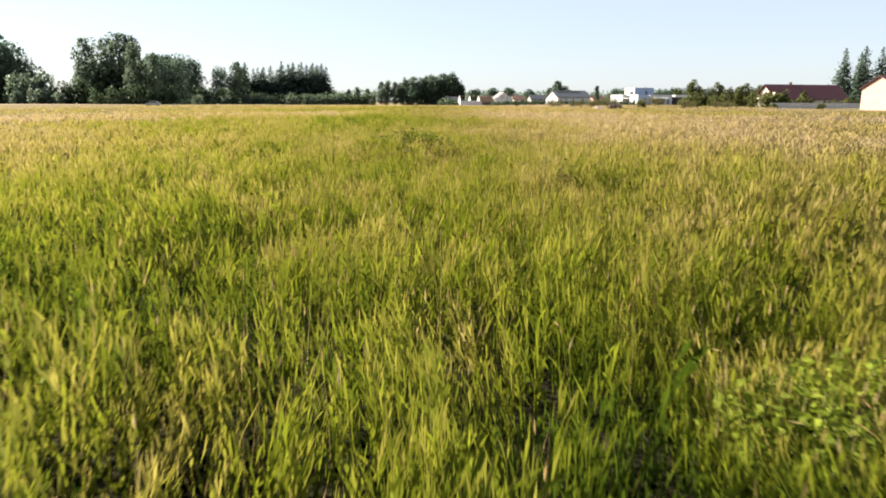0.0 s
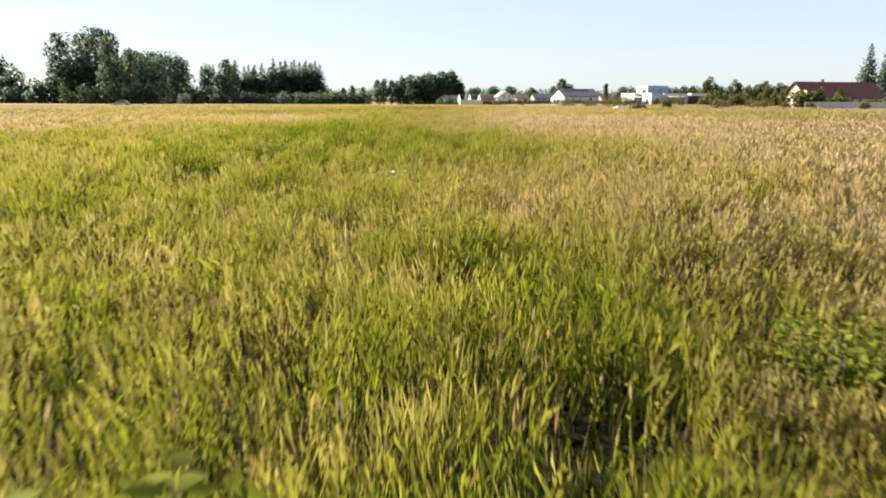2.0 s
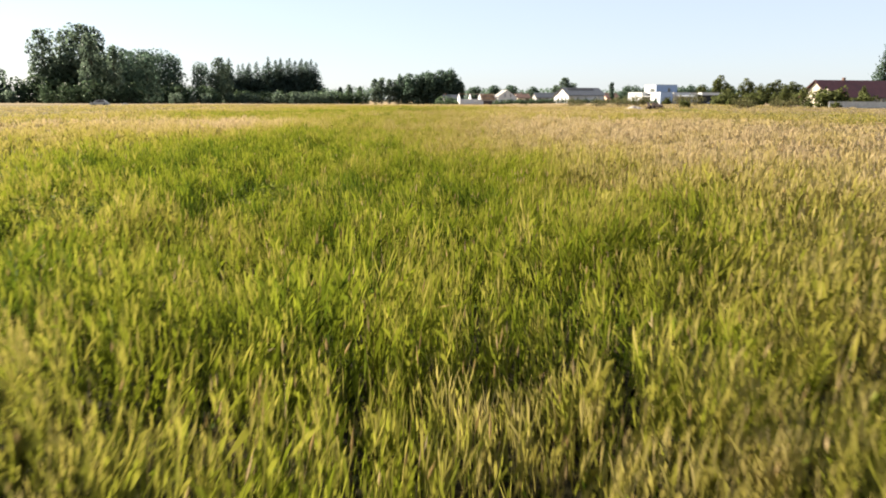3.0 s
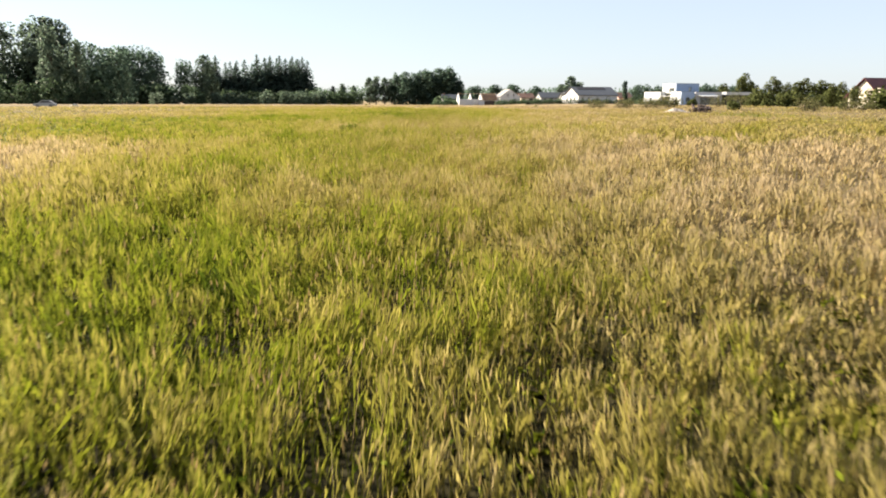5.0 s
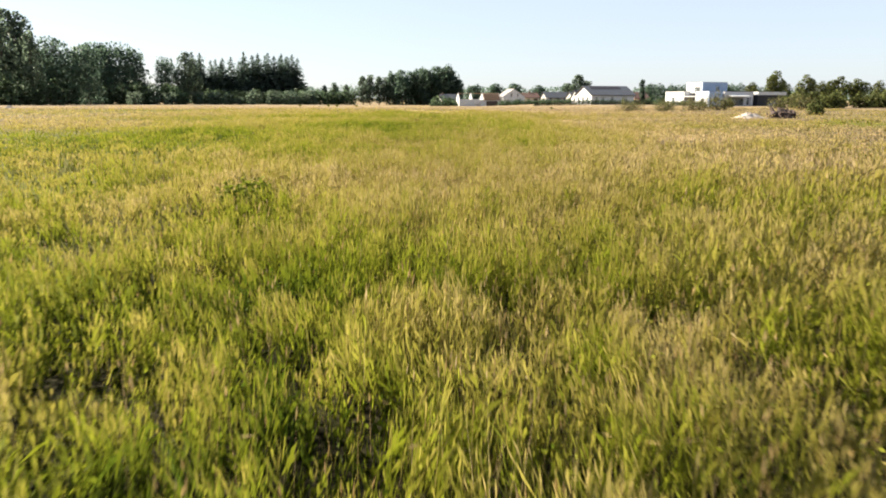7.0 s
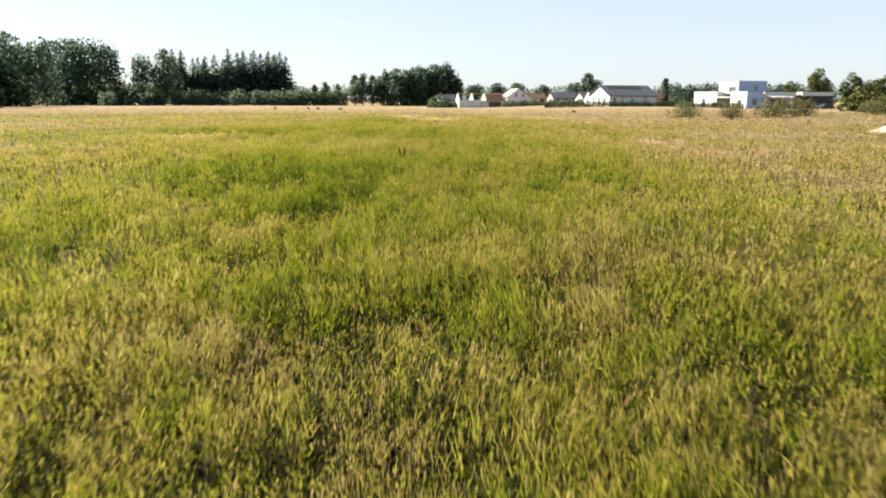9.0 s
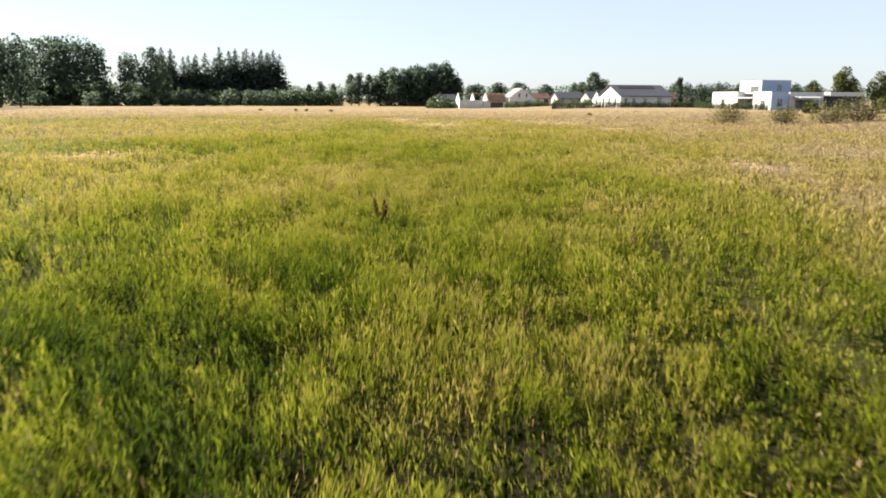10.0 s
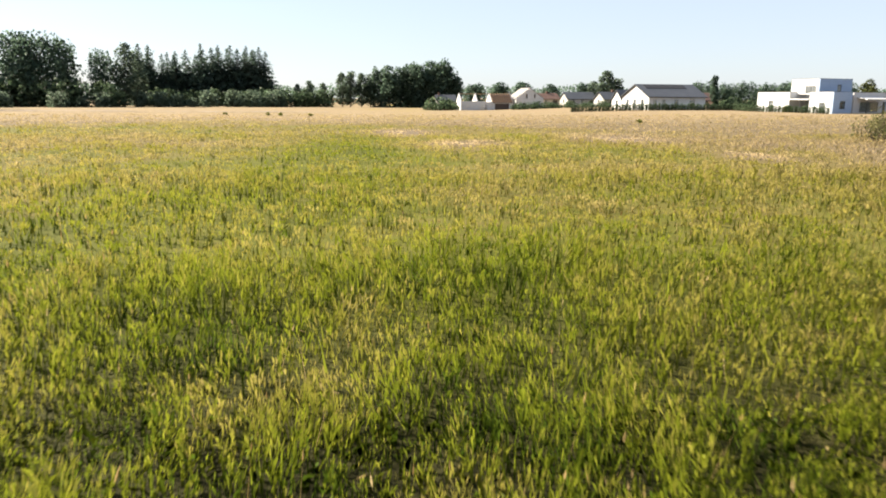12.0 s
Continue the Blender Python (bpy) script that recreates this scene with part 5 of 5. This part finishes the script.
def building_site():
    """Row houses under construction: pointed cross walls without a roof, a bay with bare rafters, and a taller gabled house."""
    base = at(16.0, 398, 8)
    ob = thing("house_shell", base, "unfinished white block row house without a roof", "house")
    for u, depth, top in ((0, 7.5, 5.6), (5.6, 7.5, 5.6), (10.6, 7.5, 5.6)):
        s = Solid().extrude([(0, -0.4), (depth, -0.4), (depth, 2.9), (depth / 2, top), (0, 2.9)], 0, u, u + 0.35)
        part("cross_wall", s, M_BLOCK, ob, "pointed white block cross wall")
    f = Solid()
    wall_panel(f, 0.36, 5.58, -0.4, 2.9, 0.0, 0.3, [(1.7, 0.6, 2.8, 1.9)])
    part("front_wall", f, M_BLOCK, ob)
    f = Solid()
    wall_panel(f, 5.98, 10.58, -0.4, 2.7, 0.02, 0.32, [(1.2 + 5.6, 0.0, 3.6 + 5.6, 2.1)])
    part("front_wall", f, M_BLOCK, ob)
    part("back_wall", Solid().box(0.36, 7.2, -0.4, 10.58, 7.5, 2.9), M_BLOCK, ob)
    part("beam", Solid().box(0.36, 3.6, 5.3, 10.6, 3.8, 5.5), M_TIMBER, ob, "bare timber ridge beam")
    r = thing("rafter_bay", base @ Matrix.Translation((11.0, 0, 0)), "row house bay with bare brown rafters and battens", "house")
    f = Solid()
    wall_panel(f, 0, 7.0, -0.4, 2.6, 0, 0.3, [(0.9, 0.0, 5.9, 2.2)])
    part("front_wall", f, M_BLOCK, r)
    part("garage_door", Solid().box(0.92, 0.1, -0.1, 5.88, 0.16, 2.18), M_DARKDOOR, r, "dark brown double garage door")
    part("end_wall", Solid().extrude([(0, -0.4), (7.5, -0.4), (7.5, 2.9), (3.75, 5.5), (0, 2.9)], 0, 7.0, 7.35), M_BLOCK, r)
    part("back_wall", Solid().box(0, 7.2, -0.4, 7.0, 7.5, 2.6), M_BLOCK, r)
    part("underlay", Solid().extrude([(-0.45, 2.42), (3.7, 5.28), (3.7, 5.42), (-0.45, 2.54)], 0, 0.02, 6.98), M_UNDERLAY, r, "brown roof underlay")
    for i in range(9):
        u = 0.1 + i * 0.84
        part("rafter", Solid().extrude([(-0.5, 2.55), (3.7, 5.45), (3.7, 5.65), (-0.5, 2.75)], 0, u, u + 0.12), M_TIMBER, r)
    for i in range(8):
        q = i / 7.5
        y, z = -0.4 + 4.0 * q, 2.85 + 2.78 * q
        part("batten", Solid().box(-0.1, y, z, 7.2, y + 0.16, z + 0.06), M_TIMBER, r)
    h = thing("gabled_house", base @ Matrix.Translation((19.0, -1.0, 0)), "raw white two-storey gabled house under construction", "house")
    W, E, R, D = 9.8, 3.9, 7.3, 11
    f = Solid()
    wall_panel(f, 0, W, -0.4, E, 0, 0.3, [(2.0, 0.7, 3.6, 2.3), (6.0, 0.7, 7.8, 2.3)])
    part("front_wall", f, M_BLOCK, h)
    f = Solid()
    wall_panel(f, 2.6, W - 2.6, E, 5.6, 0, 0.3, [(3.5, E + 0.1, 4.1, 5.4), (6.4, E + 0.1, 6.9, 5.4)])
    f.extrude([(0, E), (2.6, E), (2.6, E + (R - E) * 2.6 / (W / 2))], 1, 0, 0.3)
    f.extrude([(W, E), (W - 2.6, E), (W - 2.6, E + (R - E) * 2.6 / (W / 2))], 1, 0, 0.3)
    f.extrude([(2.6, 5.6), (W - 2.6, 5.6), (W - 2.6, 5.72), (W / 2, R), (2.6, 5.72)], 1, 0, 0.3)
    part("gable_wall", f, M_BLOCK, h)
    part("side_wall", Solid().box(0, 0.31, -0.4, 0.3, D, E), M_BLOCK, h)
    part("side_wall", Solid().box(W - 0.3, 0.31, -0.4, W, D, E), M_BLOCK, h)
    part("back_wall", Solid().extrude([(0.31, -0.4), (W - 0.31, -0.4), (W - 0.31, E), (W / 2, R - 0.2), (0.31, E)], 1, D - 0.3, D), M_BLOCK, h)
    for s, n in ((1, "roof_slope"), (-1, "roof_slope")):
        x0, x1 = W / 2, W / 2 + s * (W / 2 + 0.4)
        z1 = R - (R - E) * (W / 2 + 0.4) / (W / 2)
        part(n, Solid().extrude([(x0, R + 0.03), (x1, z1 + 0.03), (x1, z1 + 0.2), (x0, R + 0.2)], 1, 0.35 if s < 0 else -0.1, D + 0.3), M_PALEROOF, h, "pale grey roof underlay")
    for u, w in ((2.0, 1.6), (6.0, 1.8)):
        window(h, Matrix.Translation((u, 0, 0.7)), w, 1.6, 1)
    part("floor_slab", Solid().box(0.32, 0.32, -0.45, W - 0.32, D - 0.32, 0.02), M_PLINTH, h)


building_site()


# ---- vehicles and small things by the field edge ----
def parked_car(x, y, turn, paint, label, van=False):
    ob = thing("parked_car" if not van else "parked_van", place(x, y, turn, dz=-0.12), label, "car" if not van else "van")
    L, W, H = (4.4, 1.75, 1.48) if not van else (5.6, 2.0, 2.3)
    low = [(0, 0.32), (0.05, 0.75), (0.9, 0.92), (L - 0.7, 0.95), (L - 0.02, 0.8), (L, 0.32)] if not van else [(0, 0.35), (0.02, 1.0), (0.9, 1.2), (L - 0.02, 1.25), (L, 0.35)]
    up = [(1.0, 0.92), (1.75, H), (3.3, H), (4.1, 0.95)] if not van else [(0.8, 1.19), (1.5, H), (L - 0.05, H), (L - 0.02, 1.24)]
    body = Solid().extrude(low, 1, 0, W)
    body.extrude(up, 1, 0.12, W - 0.12)
    part("body", body, paint, ob, bevel=0.03)
    g = [(q, z) for q, z in ((1.35, 1.0), (1.85, H - 0.12), (3.2, H - 0.12), (3.75, 1.02))] if not van else [(1.05, 1.3), (1.6, H - 0.25), (2.5, H - 0.25), (2.5, 1.3)]
    for a, b in ((0.10, 0.118), (W - 0.118, W - 0.10)):
        part("side_window", Solid().extrude(g, 1, a, b), M_FRAME, ob, "dark tinted side window")
    for u in (0.85, L - 0.85):
        for v in (0.0, W - 0.2):
            wh = part("wheel", Solid().tube([(u, v, 0.32), (u, v + 0.2, 0.32)], [0.32, 0.32], 14), M_TYRE, ob, "black tyre")
            part("rim", Solid().tube([(u, v - 0.012, 0.32), (u, v + 0.212, 0.32)], [0.19, 0.19], 10), M_CARGREY, wh)


parked_car(-84.8, 219, 12, M_GREYWALL, "dull grey car parked at the meadow edge")
parked_car(97.4, 284.0, 17, M_CARDARK, "dark blue car parked on the drive beside the garage")



def heap(name, x, y, rx, ry, height, mat, label, category, seed):
    """A low loose heap with an uneven skirt."""
    r = np.random.default_rng(seed)
    ob = thing(name, place(x, y), label, category)
    n, rings = 22, 7
    v, f = [(0, 0, height)], []
    for k in range(1, rings + 1):
        q = k / rings
        for i in range(n):
            a = 2 * math.pi * i / n
            w = 1 + 0.18 * math.sin(3 * a + seed) + 0.08 * r.normal()
            v.append((math.cos(a) * rx * q * w, math.sin(a) * ry * q * w, height * (math.cos(q * math.pi) * 0.5 + 0.5) * (1 + 0.12 * r.normal()) - 0.12 * (k == rings)))
    f += [(0, 1 + i, 1 + (i + 1) % n) for i in range(n)]
    for k in range(rings - 1):
        o = 1 + k * n
        f += [(o + i, o + n + i, o + n + (i + 1) % n, o + (i + 1) % n) for i in range(n)]
    part("mound", Solid().poly(v, f), mat, ob)
    return ob


def brush_pile(x, y, length, height, seed):
    """Uprooted stumps and dark branches pushed together into a heap, some of them sticking out."""
    r = np.random.default_rng(seed)
    ob = heap("brush_pile", x, y, length * 0.42, 1.1, height * 0.55, M_SOIL, "dark brown pile of uprooted branches and stumps beside a sand heap", "brush pile", seed)
    for i in range(46):
        u, w = r.normal(0, 0.22) * length, r.normal(0, 0.45)
        z = height * 0.6 * math.exp(-(u / (0.4 * length)) ** 2) * r.random()
        a, t, ln = r.random() * 6.283, r.normal(0.25, 0.35), 0.7 + 1.1 * r.random()
        d = Vector((math.cos(a) * math.cos(t), math.sin(a) * math.cos(t), math.sin(t)))
        p = Vector((u, w, z))
        k = 0.03 + 0.06 * r.random()
        part("branch", Solid().tube([p - d * ln / 2, p + Vector((0, 0, 0.05)), p + d * ln / 2], [k, k * 0.9, k * 0.4], 5), M_DEADWOOD, ob)
    for i in range(5):
        u = (i - 2) * 0.17 * length + r.normal(0, 0.1)
        part("stump", Solid().tube([(u, -0.3, height * 0.25), (u + 0.1, 0.1, height * 0.55), (u + 0.05 * r.normal(), 0.35, height * (0.7 + 0.35 * r.random()))], [0.30, 0.26, 0.16], 8), M_DEADWOOD, ob)


brush_pile(41.6, 165.2, 3.6, 1.15, 5)
heap("sand_heap", 38.0, 165.8, 2.3, 1.5, 0.62, M_SAND, "pale heap of dry sand beside a brush pile", "sand heap", 8)
heap("stone_heap", -77.0, 221.6, 1.4, 1.2, 0.6, M_PLINTH, "low pale grey heap of stones at the meadow edge", "stone heap", 9)


def track():
    xs = np.linspace(-170, -18, 77)
    v, f = [], []
    for i, x in enumerate(xs):
        yc = 312 + 0.10 * (x + 60) * -1 + 2.0 * math.sin(x * 0.03)
        for s in (-2.2, 0, 2.2):
            v.append((x, yc + s, gz(x, yc + s) + (0.10 if s else 0.13)))
        if i:
            o = 3 * i
            f += [(o - 3, o, o + 1, o - 2), (o - 2, o + 1, o + 2, o - 1)]
    me = bpy.data.meshes.new("track")
    me.from_pydata(v, [], f)
    me.materials.append(M_GRAVEL)
    tagged(new("track", me), "grey gravel farm track along the far field edge", "track", kind="structure")


track()


def board_fence(x, y, turn, length, height):
    ob = thing("board_fence", at(x, y, turn, gz(x, y)), "pale grey board fence in front of the farmhouse garden", "fence")
    n = int(length / 2.4)
    post = Solid().box(-0.05, 0.03, -0.3, 0.05, 0.13, height).mesh("post", M_FENCE)
    bd = Solid().box(0, 0, 0, 2.38, 0.028, height / 6 - 0.02).mesh("board", M_FENCE)
    for i in range(n + 1):
        p = part("post", post, None, ob)
        p.location = (i * 2.4, 0, 0)
        for k in range(6 if i < n else 0):
            q = part("board", bd, None, ob)
            q.location = (i * 2.4 + 0.01, 0, 0.06 + k * height / 6)


board_fence(96, 206, 6, 36, 1.5)
